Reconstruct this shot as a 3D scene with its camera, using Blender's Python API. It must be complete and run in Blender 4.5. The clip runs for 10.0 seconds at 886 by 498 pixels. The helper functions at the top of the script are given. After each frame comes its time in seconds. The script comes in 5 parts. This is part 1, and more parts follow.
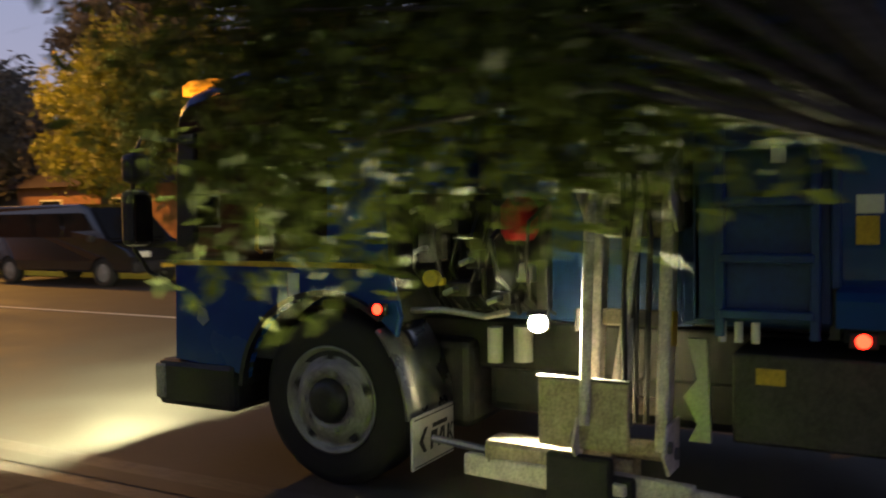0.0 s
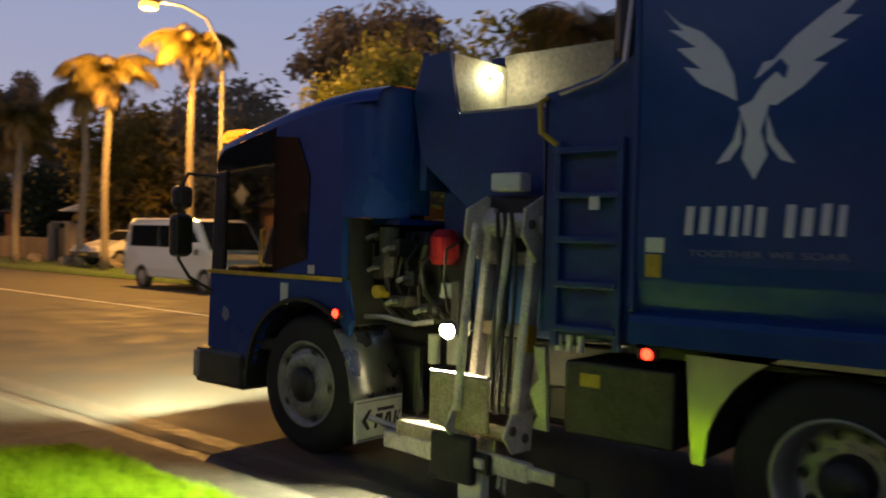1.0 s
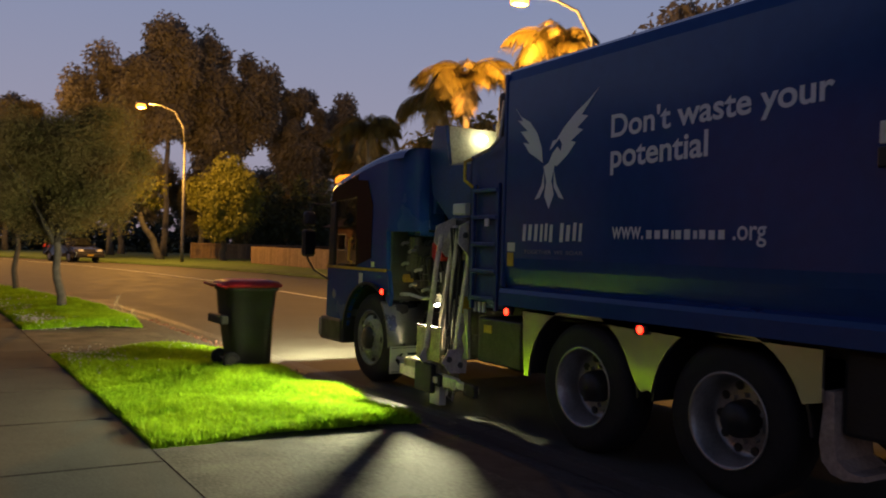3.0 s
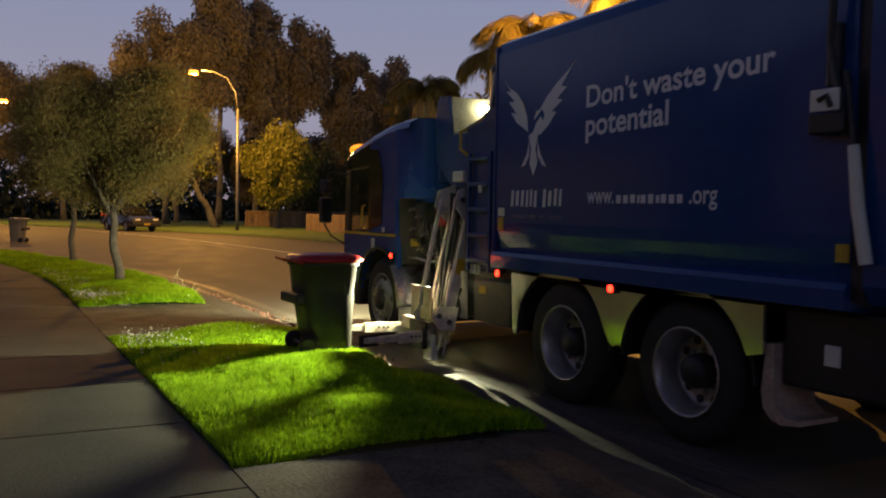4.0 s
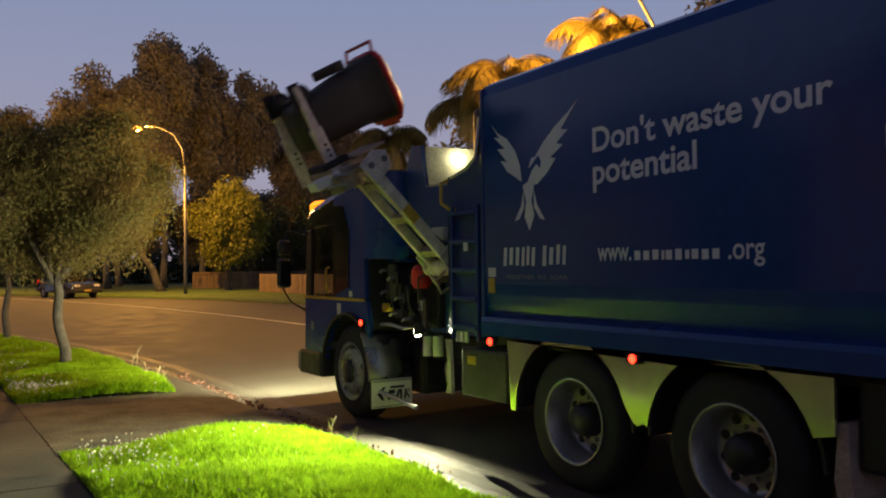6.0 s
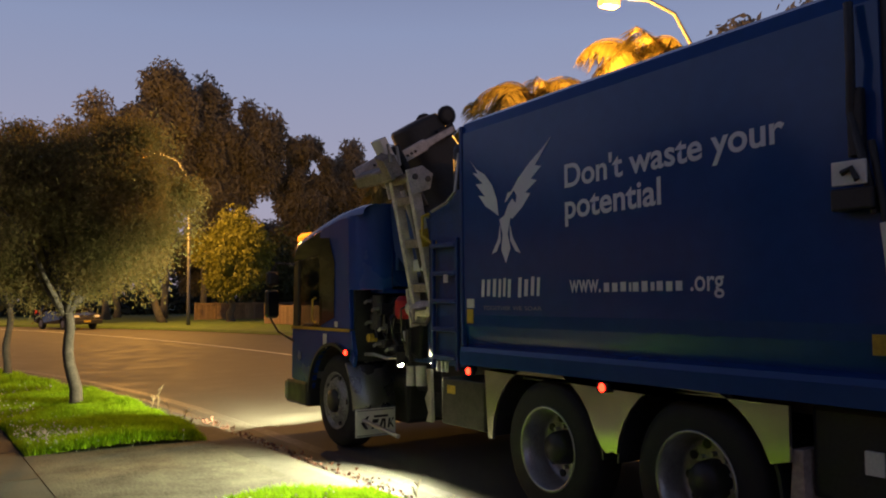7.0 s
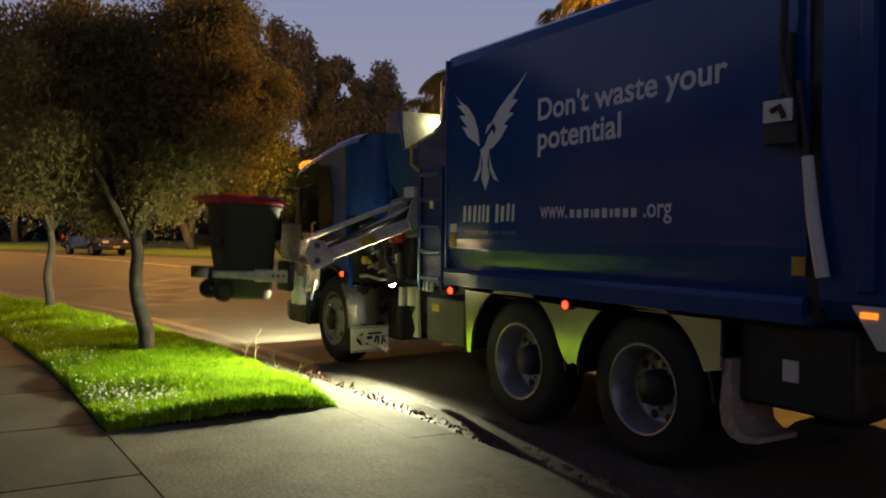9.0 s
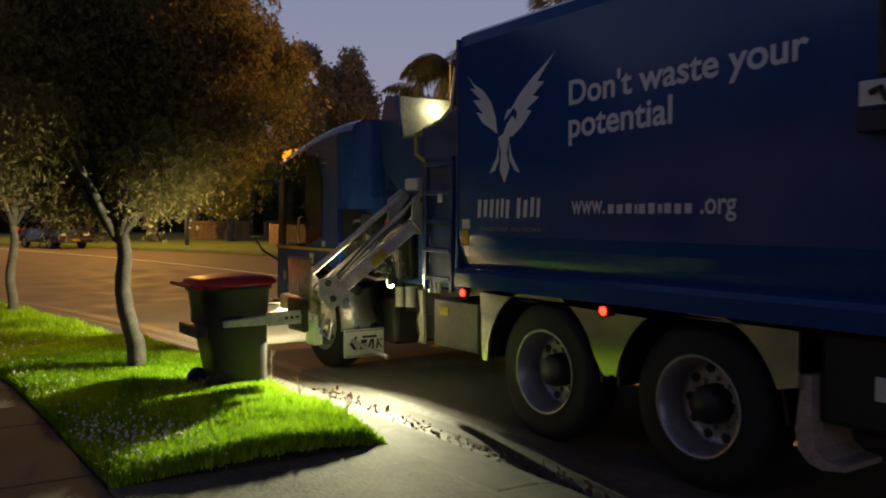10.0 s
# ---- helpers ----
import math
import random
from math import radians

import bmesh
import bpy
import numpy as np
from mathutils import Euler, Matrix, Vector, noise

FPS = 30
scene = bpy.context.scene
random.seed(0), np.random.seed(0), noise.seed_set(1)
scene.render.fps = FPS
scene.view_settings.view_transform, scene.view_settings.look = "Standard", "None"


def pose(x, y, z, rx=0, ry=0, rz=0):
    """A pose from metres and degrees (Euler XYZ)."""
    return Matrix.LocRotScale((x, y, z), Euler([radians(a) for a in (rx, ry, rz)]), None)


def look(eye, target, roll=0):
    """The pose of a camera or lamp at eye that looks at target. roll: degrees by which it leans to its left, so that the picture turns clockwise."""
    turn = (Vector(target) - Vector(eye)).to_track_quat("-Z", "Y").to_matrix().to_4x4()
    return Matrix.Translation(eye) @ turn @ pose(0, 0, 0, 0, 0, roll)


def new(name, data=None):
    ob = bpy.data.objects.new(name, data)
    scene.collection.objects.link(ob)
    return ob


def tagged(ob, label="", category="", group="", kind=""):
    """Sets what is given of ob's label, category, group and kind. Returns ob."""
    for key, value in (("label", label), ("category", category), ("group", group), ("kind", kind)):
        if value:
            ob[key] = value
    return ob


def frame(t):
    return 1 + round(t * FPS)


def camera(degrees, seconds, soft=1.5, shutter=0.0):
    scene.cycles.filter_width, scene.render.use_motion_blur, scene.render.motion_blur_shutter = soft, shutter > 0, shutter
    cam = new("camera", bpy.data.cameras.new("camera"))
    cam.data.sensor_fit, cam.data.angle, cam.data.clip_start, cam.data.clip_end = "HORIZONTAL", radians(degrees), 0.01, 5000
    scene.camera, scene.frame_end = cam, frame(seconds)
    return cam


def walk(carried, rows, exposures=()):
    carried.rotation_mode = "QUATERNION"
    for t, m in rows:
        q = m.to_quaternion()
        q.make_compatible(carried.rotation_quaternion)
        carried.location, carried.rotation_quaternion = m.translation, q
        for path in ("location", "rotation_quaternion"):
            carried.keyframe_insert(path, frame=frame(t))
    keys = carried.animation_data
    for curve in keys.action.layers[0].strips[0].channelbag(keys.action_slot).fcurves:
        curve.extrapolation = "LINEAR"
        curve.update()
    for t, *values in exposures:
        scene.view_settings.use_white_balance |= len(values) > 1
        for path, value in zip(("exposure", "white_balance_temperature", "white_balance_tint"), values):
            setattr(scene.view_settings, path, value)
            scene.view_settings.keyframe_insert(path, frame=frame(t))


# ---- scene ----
cam = camera(55.06, 10.0, soft=1.9, shutter=0.5)


def aim(x, y, z, yaw, pitch, roll):
    """A camera pose from a compass bearing (0 is +y, 90 is +x), an upward tilt and a lean."""
    a, b = radians(yaw), radians(pitch)
    way = Vector((math.sin(a) * math.cos(b), math.cos(a) * math.cos(b), math.sin(b)))
    eye = Vector((x, y, z))
    return look(eye, eye + way, roll)


CAMERA_ROWS = [
    (0.0, aim(-3.798, -15.046, 1.564, 61.25, -2.58, -0.98)),
    (0.5, aim(-3.828, -13.393, 1.523, 55.81, -0.16, 1.67)),
    (1.0, aim(-3.953, -11.990, 1.562, 49.74, -0.61, 1.37)),
    (1.5, aim(-4.045, -10.438, 1.538, 43.86, -0.79, 1.56)),
    (2.0, aim(-4.217, -8.831, 1.510, 39.25, -0.48, 1.76)),
    (2.5, aim(-4.234, -7.828, 1.511, 34.74, -0.44, 1.90)),
    (2.7, aim(-4.331, -7.502, 1.522, 33.42, 0.05, 1.68)),
    (3.8, aim(-4.201, -6.080, 1.586, 29.13, -1.86, 1.20)),
    (4.0, aim(-4.139, -5.785, 1.563, 28.69, -2.56, 1.00)),
    (4.5, aim(-4.068, -5.209, 1.588, 28.69, -3.08, 0.40)),
    (5.0, aim(-4.036, -4.525, 1.609, 29.91, -2.16, 0.09)),
    (5.5, aim(-3.972, -3.980, 1.622, 31.00, -0.02, -0.35)),
    (6.0, aim(-3.973, -3.494, 1.622, 32.41, 1.11, -0.66)),
    (7.3, aim(-3.967, -1.483, 1.611, 32.92, 3.56, -0.15)),
    (7.5, aim(-3.979, -1.176, 1.565, 33.14, 3.59, 0.10)),
    (8.0, aim(-4.025, -0.456, 1.582, 33.29, 2.71, 0.25)),
    (8.5, aim(-4.021, 0.165, 1.596, 32.63, 0.35, 0.20)),
    (9.0, aim(-4.021, 0.878, 1.567, 31.69, -1.45, 0.32)),
    (9.5, aim(-4.015, 1.480, 1.621, 32.65, -2.03, 0.11)),
    (10.0, aim(-3.999, 2.328, 1.613, 34.34, -2.11, 0.18)),
]
walk(cam, CAMERA_ROWS, exposures=((0, 0.48), (0.5, 0.6), (1.0, 0.48), (1.5, 0.35), (2.5, 0.14), (4.0, 0.08), (5.0, 0.1), (6.0, 0.2), (7.4, 0.33), (8.2, 0.27), (9.0, 0.1), (10.0, 0.02)))

# distance that the truck has driven along the kerb, by time
TRAVEL = [
    (0.0, -15.79), (0.5, -13.44), (1.0, -10.92), (1.5, -8.22), (2.0, -5.46), (2.5, -3.46), (2.7, -2.83), (3.8, -0.38), (4.0, -0.19), (4.5, 0.00), (5.0, 0.33), (5.5, 0.69), (6.0, 1.15), (7.3, 3.46), (7.5, 3.83), (8.0, 4.85), (8.5, 5.67), (9.0, 6.33), (9.5, 6.65), (10.0, 6.97),
]

def travel(t):
    """The truck's place on its line at t seconds, gliding through TRAVEL."""
    ts = [a for a, _ in TRAVEL]
    vs = [b for _, b in TRAVEL]
    n = len(ts)
    i = max(0, min(n - 2, sum(1 for a in ts if a <= t) - 1))

    def slope(k):
        lo, hi = max(0, k - 1), min(n - 1, k + 1)
        return (vs[hi] - vs[lo]) / (ts[hi] - ts[lo])
    h = ts[i + 1] - ts[i]
    u = (t - ts[i]) / h
    return ((1 + 2 * u) * (1 - u) ** 2 * vs[i] + u * (1 - u) ** 2 * h * slope(i)
            + u * u * (3 - 2 * u) * vs[i + 1] + u * u * (u - 1) * h * slope(i + 1))


# ---- world and light ----
world = bpy.data.worlds.new("dusk")
scene.world = world
world.use_nodes = True
wn, wl = world.node_tree.nodes, world.node_tree.links
wn.clear()
w_out = wn.new("ShaderNodeOutputWorld")
w_bg = wn.new("ShaderNodeBackground")
w_co = wn.new("ShaderNodeTexCoord")
w_sep = wn.new("ShaderNodeSeparateXYZ")
w_ramp = wn.new("ShaderNodeValToRGB")
wl.new(w_co.outputs["Generated"], w_sep.inputs[0])
wl.new(w_sep.outputs["Z"], w_ramp.inputs[0])
wl.new(w_ramp.outputs[0], w_bg.inputs[0])
wl.new(w_bg.outputs[0], w_out.inputs[0])
els = w_ramp.color_ramp.elements
els[0].position, els[0].color = 0.0, (0.30, 0.23, 0.27, 1)
els[1].position, els[1].color = 1.0, (0.016, 0.023, 0.055, 1)
for p_, c_ in ((0.10, (0.315, 0.30, 0.395, 1)), (0.30, (0.22, 0.26, 0.405, 1)), (0.42, (0.135, 0.16, 0.28, 1)), (0.60, (0.040, 0.050, 0.105, 1))):
    e_ = els.new(p_)
    e_.color = c_
w_bg.inputs[1].default_value = 0.95

SODIUM = (1.0, 0.46, 0.075)


def street_light(name, x, y, z, watts, size=0.12):
    data = bpy.data.lights.new(name, "POINT")
    data.shadow_soft_size, data.energy, data.color = size, watts, SODIUM
    ob = new(name, data)
    ob.matrix_world = look((x, y, z), (x - 0.05, y, 0))
    return ob


street_light("palm_street_light", 10.9, 13.4, 8.55, 6200)
street_light("bend_street_light", 6.9, 45.0, 9.0, 7200)
street_light("far_street_light", -2.5, 62.0, 8.4, 5200)
# added fill behind the camera, no known lamp stands there
street_light("rear_fill_light", 10.6, -24.0, 8.35, 1800)


# ---- materials ----
def mat(name, rgb, rough=0.6, metal=0.0, vary=0.25, scale=6.0, fine=60.0, bump=0.0, spec=0.5, coat=0.0, per_piece=0.0, rgb2=None, rough_vary=0.0, leafy=0.0):
    m = bpy.data.materials.new(name)
    m.use_nodes = True
    n, l = m.node_tree.nodes, m.node_tree.links
    b = n["Principled BSDF"]
    b.inputs["Metallic"].default_value = metal
    b.inputs["Roughness"].default_value = rough
    b.inputs["Specular IOR Level"].default_value = spec
    b.inputs["Coat Weight"].default_value = coat
    b.inputs["Coat Roughness"].default_value = 0.12
    co = n.new("ShaderNodeTexCoord")
    a = n.new("ShaderNodeTexNoise")
    a.inputs["Scale"].default_value, a.inputs["Detail"].default_value = scale, 4
    f = n.new("ShaderNodeTexNoise")
    f.inputs["Scale"].default_value, f.inputs["Detail"].default_value = fine, 3
    l.new(co.outputs["Object"], a.inputs["Vector"])
    l.new(co.outputs["Object"], f.inputs["Vector"])
    add = n.new("ShaderNodeMath")
    add.operation = "ADD"
    half = n.new("ShaderNodeMath")
    half.operation = "MULTIPLY"
    half.inputs[1].default_value = 0.5
    l.new(a.outputs["Fac"], add.inputs[0])
    l.new(f.outputs["Fac"], add.inputs[1])
    l.new(add.outputs[0], half.inputs[0])
    ramp = n.new("ShaderNodeValToRGB")
    e = ramp.color_ramp.elements
    lo = [c * (1 - vary) for c in rgb]
    hi = [min(1, c * (1 + vary)) for c in (rgb2 or rgb)]
    e[0].position, e[0].color = 0.32, (*lo, 1)
    e[1].position, e[1].color = 0.68, (*hi, 1)
    l.new(half.outputs[0], ramp.inputs[0])
    last = ramp.outputs[0]
    if per_piece:
        info = n.new("ShaderNodeObjectInfo")
        geo = n.new("ShaderNodeNewGeometry")
        s = n.new("ShaderNodeMath")
        s.operation = "ADD"
        l.new(info.outputs["Random"], s.inputs[0])
        l.new(geo.outputs["Random Per Island"], s.inputs[1])
        fr = n.new("ShaderNodeMath")
        fr.operation = "FRACT"
        l.new(s.outputs[0], fr.inputs[0])
        mr = n.new("ShaderNodeMapRange")
        mr.inputs["To Min"].default_value, mr.inputs["To Max"].default_value = 1 - per_piece, 1 + per_piece
        l.new(fr.outputs[0], mr.inputs["Value"])
        hsv = n.new("ShaderNodeHueSaturation")
        l.new(mr.outputs[0], hsv.inputs["Value"])
        l.new(last, hsv.inputs["Color"])
        last = hsv.outputs[0]
    l.new(last, b.inputs["Base Color"])
    if rough_vary:
        rr = n.new("ShaderNodeMapRange")
        rr.inputs["From Min"].default_value, rr.inputs["From Max"].default_value = 0.3, 0.7
        rr.inputs["To Min"].default_value, rr.inputs["To Max"].default_value = max(0.03, rough - rough_vary), min(1, rough + rough_vary)
        l.new(a.outputs["Fac"], rr.inputs["Value"])
        l.new(rr.outputs[0], b.inputs["Roughness"])
    if bump:
        bp = n.new("ShaderNodeBump")
        bp.inputs["Strength"].default_value, bp.inputs["Distance"].default_value = bump, 0.01
        l.new(half.outputs[0], bp.inputs["Height"])
        l.new(bp.outputs[0], b.inputs["Normal"])
    if leafy:
        tr = n.new("ShaderNodeBsdfTranslucent")
        mx = n.new("ShaderNodeMixShader")
        mx.inputs[0].default_value = leafy
        l.new(last, tr.inputs[0])
        l.new(b.outputs[0], mx.inputs[1])
        l.new(tr.outputs[0], mx.inputs[2])
        l.new(mx.outputs[0], n["Material Output"].inputs[0])
    return m


def glow(name, rgb, strength):
    m = bpy.data.materials.new(name)
    m.use_nodes = True
    b = m.node_tree.nodes["Principled BSDF"]
    b.inputs["Base Color"].default_value = (*rgb, 1)
    b.inputs["Emission Color"].default_value = (*rgb, 1)
    b.inputs["Emission Strength"].default_value = strength
    return m


def glass(name, rgb, rough=0.02):
    m = bpy.data.materials.new(name)
    m.use_nodes = True
    b = m.node_tree.nodes["Principled BSDF"]
    b.inputs["Base Color"].default_value = (*rgb, 1)
    b.inputs["Roughness"].default_value = rough
    b.inputs["Transmission Weight"].default_value = 1.0
    b.inputs["IOR"].default_value = 1.12
    return m


M_ASPHALT = mat("asphalt", (0.072, 0.068, 0.055), 0.75, vary=0.45, scale=1.3, fine=90, bump=0.5, rough_vary=0.12)
M_LINE = mat("road_paint", (0.62, 0.62, 0.60), 0.6, vary=0.3, scale=9, fine=70, bump=0.2)
M_CONCRETE = mat("concrete", (0.085, 0.08, 0.066), 0.85, vary=0.4, scale=1.1, fine=70, bump=0.5, per_piece=0.12, spec=0.25)
M_DRIVE = mat("driveway_concrete", (0.098, 0.093, 0.07), 0.82, vary=0.75, scale=3.2, fine=42, bump=1.0, per_piece=0.08, spec=0.3)
M_KERB = mat("kerb_concrete", (0.066, 0.063, 0.05), 0.8, vary=0.5, scale=7, fine=70, bump=0.8, per_piece=0.1)
M_GUTTER = mat("gutter_aggregate", (0.085, 0.081, 0.071), 0.6, vary=0.7, scale=14, fine=45, bump=1.0, rough_vary=0.2)
M_SOIL = mat("soil", (0.05, 0.055, 0.025), 0.95, vary=0.5, scale=3, fine=40, bump=0.8)
M_GRASS = mat("grass_blade", (0.24, 0.48, 0.014), 0.7, vary=0.35, scale=1.6, fine=9, per_piece=0.3, rgb2=(0.32, 0.50, 0.02), leafy=0.45, spec=0.08)
M_LAWN = mat("far_lawn", (0.07, 0.12, 0.02), 0.9, vary=0.5, scale=1.2, fine=40, bump=1.0)
M_CLOVER = mat("clover_flower", (0.62, 0.62, 0.52), 0.8, vary=0.2, per_piece=0.2)
M_LITTER = mat("leaf_litter", (0.16, 0.07, 0.045), 0.8, vary=0.4, per_piece=0.5)
M_TWIG = mat("dry_stalk", (0.35, 0.30, 0.18), 0.8)
M_BARK_GUM = mat("bark_gum", (0.085, 0.085, 0.085), 0.95, vary=0.5, scale=3, fine=25, bump=0.6, spec=0.2)
M_BARK = mat("bark", (0.085, 0.072, 0.058), 0.9, vary=0.5, scale=9, fine=45, bump=1.0)
M_LEAF = mat("leaf_olive", (0.15, 0.19, 0.06), 0.75, vary=0.3, scale=1.2, per_piece=0.18, rgb2=(0.25, 0.18, 0.08), leafy=0.6, spec=0.05)
M_LEAF_NEAR = mat("leaf_green", (0.04, 0.056, 0.013), 0.8, vary=0.3, per_piece=0.5, rgb2=(0.08, 0.095, 0.022), leafy=0.1, spec=0.1)
M_LEAF_GUM = mat("leaf_gum", (0.19, 0.185, 0.15), 0.8, vary=0.35, scale=0.35, per_piece=0.18, rgb2=(0.27, 0.25, 0.21), leafy=0.6, spec=0.0)
M_LEAF_GOLD = mat("leaf_golden", (0.18, 0.19, 0.03), 0.6, vary=0.3, per_piece=0.25, leafy=0.35)
M_HEDGE = mat("leaf_dark", (0.022, 0.035, 0.016), 0.7, vary=0.3, per_piece=0.5)
M_PALM = mat("palm_frond", (0.14, 0.105, 0.02), 0.6, vary=0.25, per_piece=0.35, leafy=0.35)
M_PALM_DRY = mat("palm_skirt", (0.28, 0.20, 0.09), 0.8, vary=0.3, per_piece=0.3)
M_PALM_TRUNK = mat("palm_trunk", (0.24, 0.20, 0.15), 0.85, vary=0.3, scale=5, fine=40, bump=0.8)
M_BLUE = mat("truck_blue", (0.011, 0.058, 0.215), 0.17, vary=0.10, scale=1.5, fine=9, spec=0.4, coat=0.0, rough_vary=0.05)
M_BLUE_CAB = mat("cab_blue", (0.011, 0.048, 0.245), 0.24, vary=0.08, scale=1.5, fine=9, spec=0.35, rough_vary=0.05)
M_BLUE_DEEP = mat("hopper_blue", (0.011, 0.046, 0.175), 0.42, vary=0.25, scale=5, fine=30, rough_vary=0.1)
M_WHITE_DECAL = mat("white_vinyl", (0.66, 0.68, 0.74), 0.45, vary=0.05)
M_FAINT_DECAL = mat("pale_vinyl", (0.20, 0.23, 0.30), 0.45, vary=0.05)
M_BLACK = mat("black_steel", (0.018, 0.018, 0.019), 0.5, vary=0.4, scale=8, fine=50, bump=0.2, rough_vary=0.15)
M_RUBBER = mat("tyre_rubber", (0.014, 0.013, 0.013), 0.75, vary=0.4, scale=12, fine=60, bump=0.3)
M_FLAP = mat("mudflap_rubber", (0.42, 0.33, 0.27), 0.6, vary=0.3, scale=7, fine=40)
M_RIM = mat("rim_alloy", (0.40, 0.39, 0.37), 0.42, metal=0.7, vary=0.3, scale=7, fine=60, bump=0.15, rough_vary=0.12)
M_RIM_OLD = mat("rim_steel", (0.30, 0.29, 0.28), 0.55, metal=0.5, vary=0.45, scale=9, fine=60, bump=0.3)
M_HUB = mat("hub_steel", (0.16, 0.16, 0.16), 0.45, metal=0.7, vary=0.4, scale=12, fine=60)
M_STEEL = mat("stainless_skirt", (0.62, 0.60, 0.52), 0.20, metal=0.9, vary=0.06, scale=3, fine=30, rough_vary=0.08)
M_TANK = mat("brushed_guard", (0.17, 0.175, 0.18), 0.28, metal=0.7, vary=0.15, scale=4, fine=50, rough_vary=0.1)
M_ARM = mat("arm_paint", (0.52, 0.44, 0.37), 0.6, vary=0.35, scale=10, fine=70, bump=0.3, rgb2=(0.62, 0.56, 0.50))
M_ARM_WORN = mat("arm_box_worn", (0.33, 0.27, 0.21), 0.6, metal=0.3, vary=0.5, scale=9, fine=60, bump=0.4)
M_YELLOW = mat("yellow_paint", (0.55, 0.36, 0.03), 0.55, vary=0.3, scale=9)
M_CREAM = mat("hopper_cream", (0.42, 0.40, 0.27), 0.6, vary=0.3, scale=7, fine=40, bump=0.4)
# blotchy darker copy of the hopper cream, shade put into its colour
M_CREAM_SHADED = mat("hopper_cream_shaded", (0.20, 0.18, 0.13), 0.7, vary=0.5, scale=5, fine=30, bump=0.4)
M_WHITE = mat("white_plastic", (0.70, 0.69, 0.62), 0.5, vary=0.12, scale=9)
M_GREY_BOX = mat("grey_box", (0.06, 0.056, 0.05), 0.5, metal=0.4, vary=0.4, scale=7, fine=50)
M_BIN = mat("bin_plastic", (0.042, 0.039, 0.034), 0.6, spec=0.3, vary=0.25, scale=5, fine=60, bump=0.15, rough_vary=0.1)
M_GREY_BIN = mat("grey_bin_plastic", (0.16, 0.15, 0.13), 0.6, vary=0.2, scale=5, fine=50)
M_LID = mat("lid_red", (0.42, 0.012, 0.016), 0.42, vary=0.25, scale=6, fine=50, rough_vary=0.1)
M_CAB_IN = mat("cab_interior", (0.03, 0.03, 0.035), 0.7)
M_GLASS = glass("cab_glass", (0.55, 0.58, 0.60))
M_CAR_GLASS = mat("tinted_glass", (0.010, 0.011, 0.013), 0.08, vary=0.05, spec=0.25)
M_BLACK_CAR = mat("black_car_paint", (0.010, 0.010, 0.013), 0.18, vary=0.1, coat=0.8)
M_WHITE_CAR = mat("white_car_paint", (0.60, 0.58, 0.55), 0.3, vary=0.05, coat=0.5)
M_WALL = mat("house_render", (0.20, 0.17, 0.14), 0.85, vary=0.2, scale=3, fine=40, bump=0.3)
M_BRICK = mat("brickwork", (0.24, 0.12, 0.07), 0.9, vary=0.3, scale=5, fine=30, bump=0.5)
M_ROOF = mat("roof_tile", (0.07, 0.05, 0.045), 0.8, vary=0.3, scale=6, bump=0.4, per_piece=0.2)
M_TIMBER = mat("fence_timber", (0.22, 0.15, 0.09), 0.85, vary=0.35, scale=7, fine=40, bump=0.4, per_piece=0.25)
M_POLE = mat("galvanised_pole", (0.13, 0.13, 0.125), 0.5, metal=0.5, vary=0.2, scale=5, fine=40)
M_SIGN_Y = mat("sign_face", (0.30, 0.29, 0.26), 0.5, vary=0.1)
G_RED = glow("red_marker_glow", (1.0, 0.016, 0.006), 13)
G_AMBER = glow("amber_beacon_glow", (1.0, 0.30, 0.012), 1.7)
G_WORK = glow("work_lamp_glow", (1.0, 0.96, 0.58), 30000)
G_HOPPER = glow("hopper_lamp_glow", (1.0, 0.95, 0.62), 120)
G_HEAD = glow("headlamp_glow", (1.0, 0.93, 0.55), 12500)
G_SODIUM = glow("sodium_glow", (1.0, 0.36, 0.035), 5)
G_TAIL = glow("tail_reflector_glow", (1.0, 0.05, 0.02), 3)
# emission for a passive reflector, stands in for light thrown back
G_PLATE = glow("marker_orange_glow", (1.0, 0.22, 0.02), 1.5)


# ---- mesh helpers ----
def part(name, bm, material, parent=None, label="", smooth=False):
    """One mesh object out of a bmesh, under its thing or part."""
    me = bpy.data.meshes.new(name)
    bmesh.ops.recalc_face_normals(bm, faces=bm.faces)
    bm.to_mesh(me)
    bm.free()
    me.materials.append(material)
    if smooth:
        for p in me.polygons:
            p.use_smooth = True
    ob = new(name, me)
    if parent is not None:
        ob.parent = parent
    if label:
        ob["label"] = label
    return ob


def thing(name, label, category, m=None, group="", kind=""):
    ob = new(name)
    ob.empty_display_size = 0.1
    if m is not None:
        ob.matrix_world = m
    return tagged(ob, label, category, group, kind)


def bevel(bm, width, segments=2):
    bmesh.ops.bevel(bm, geom=list(bm.edges), offset=width, segments=segments, profile=0.5, affect="EDGES", clamp_overlap=True)
    return bm


def add_box(bm, x0, x1, y0, y1, z0, z1, m=None):
    vs = [bm.verts.new((x, y, z)) for x in (x0, x1) for y in (y0, y1) for z in (z0, z1)]
    for f in ((0, 1, 3, 2), (4, 6, 7, 5), (0, 4, 5, 1), (2, 3, 7, 6), (0, 2, 6, 4), (1, 5, 7, 3)):
        bm.faces.new([vs[i] for i in f])
    if m is not None:
        bmesh.ops.transform(bm, matrix=m, verts=vs)
    return vs


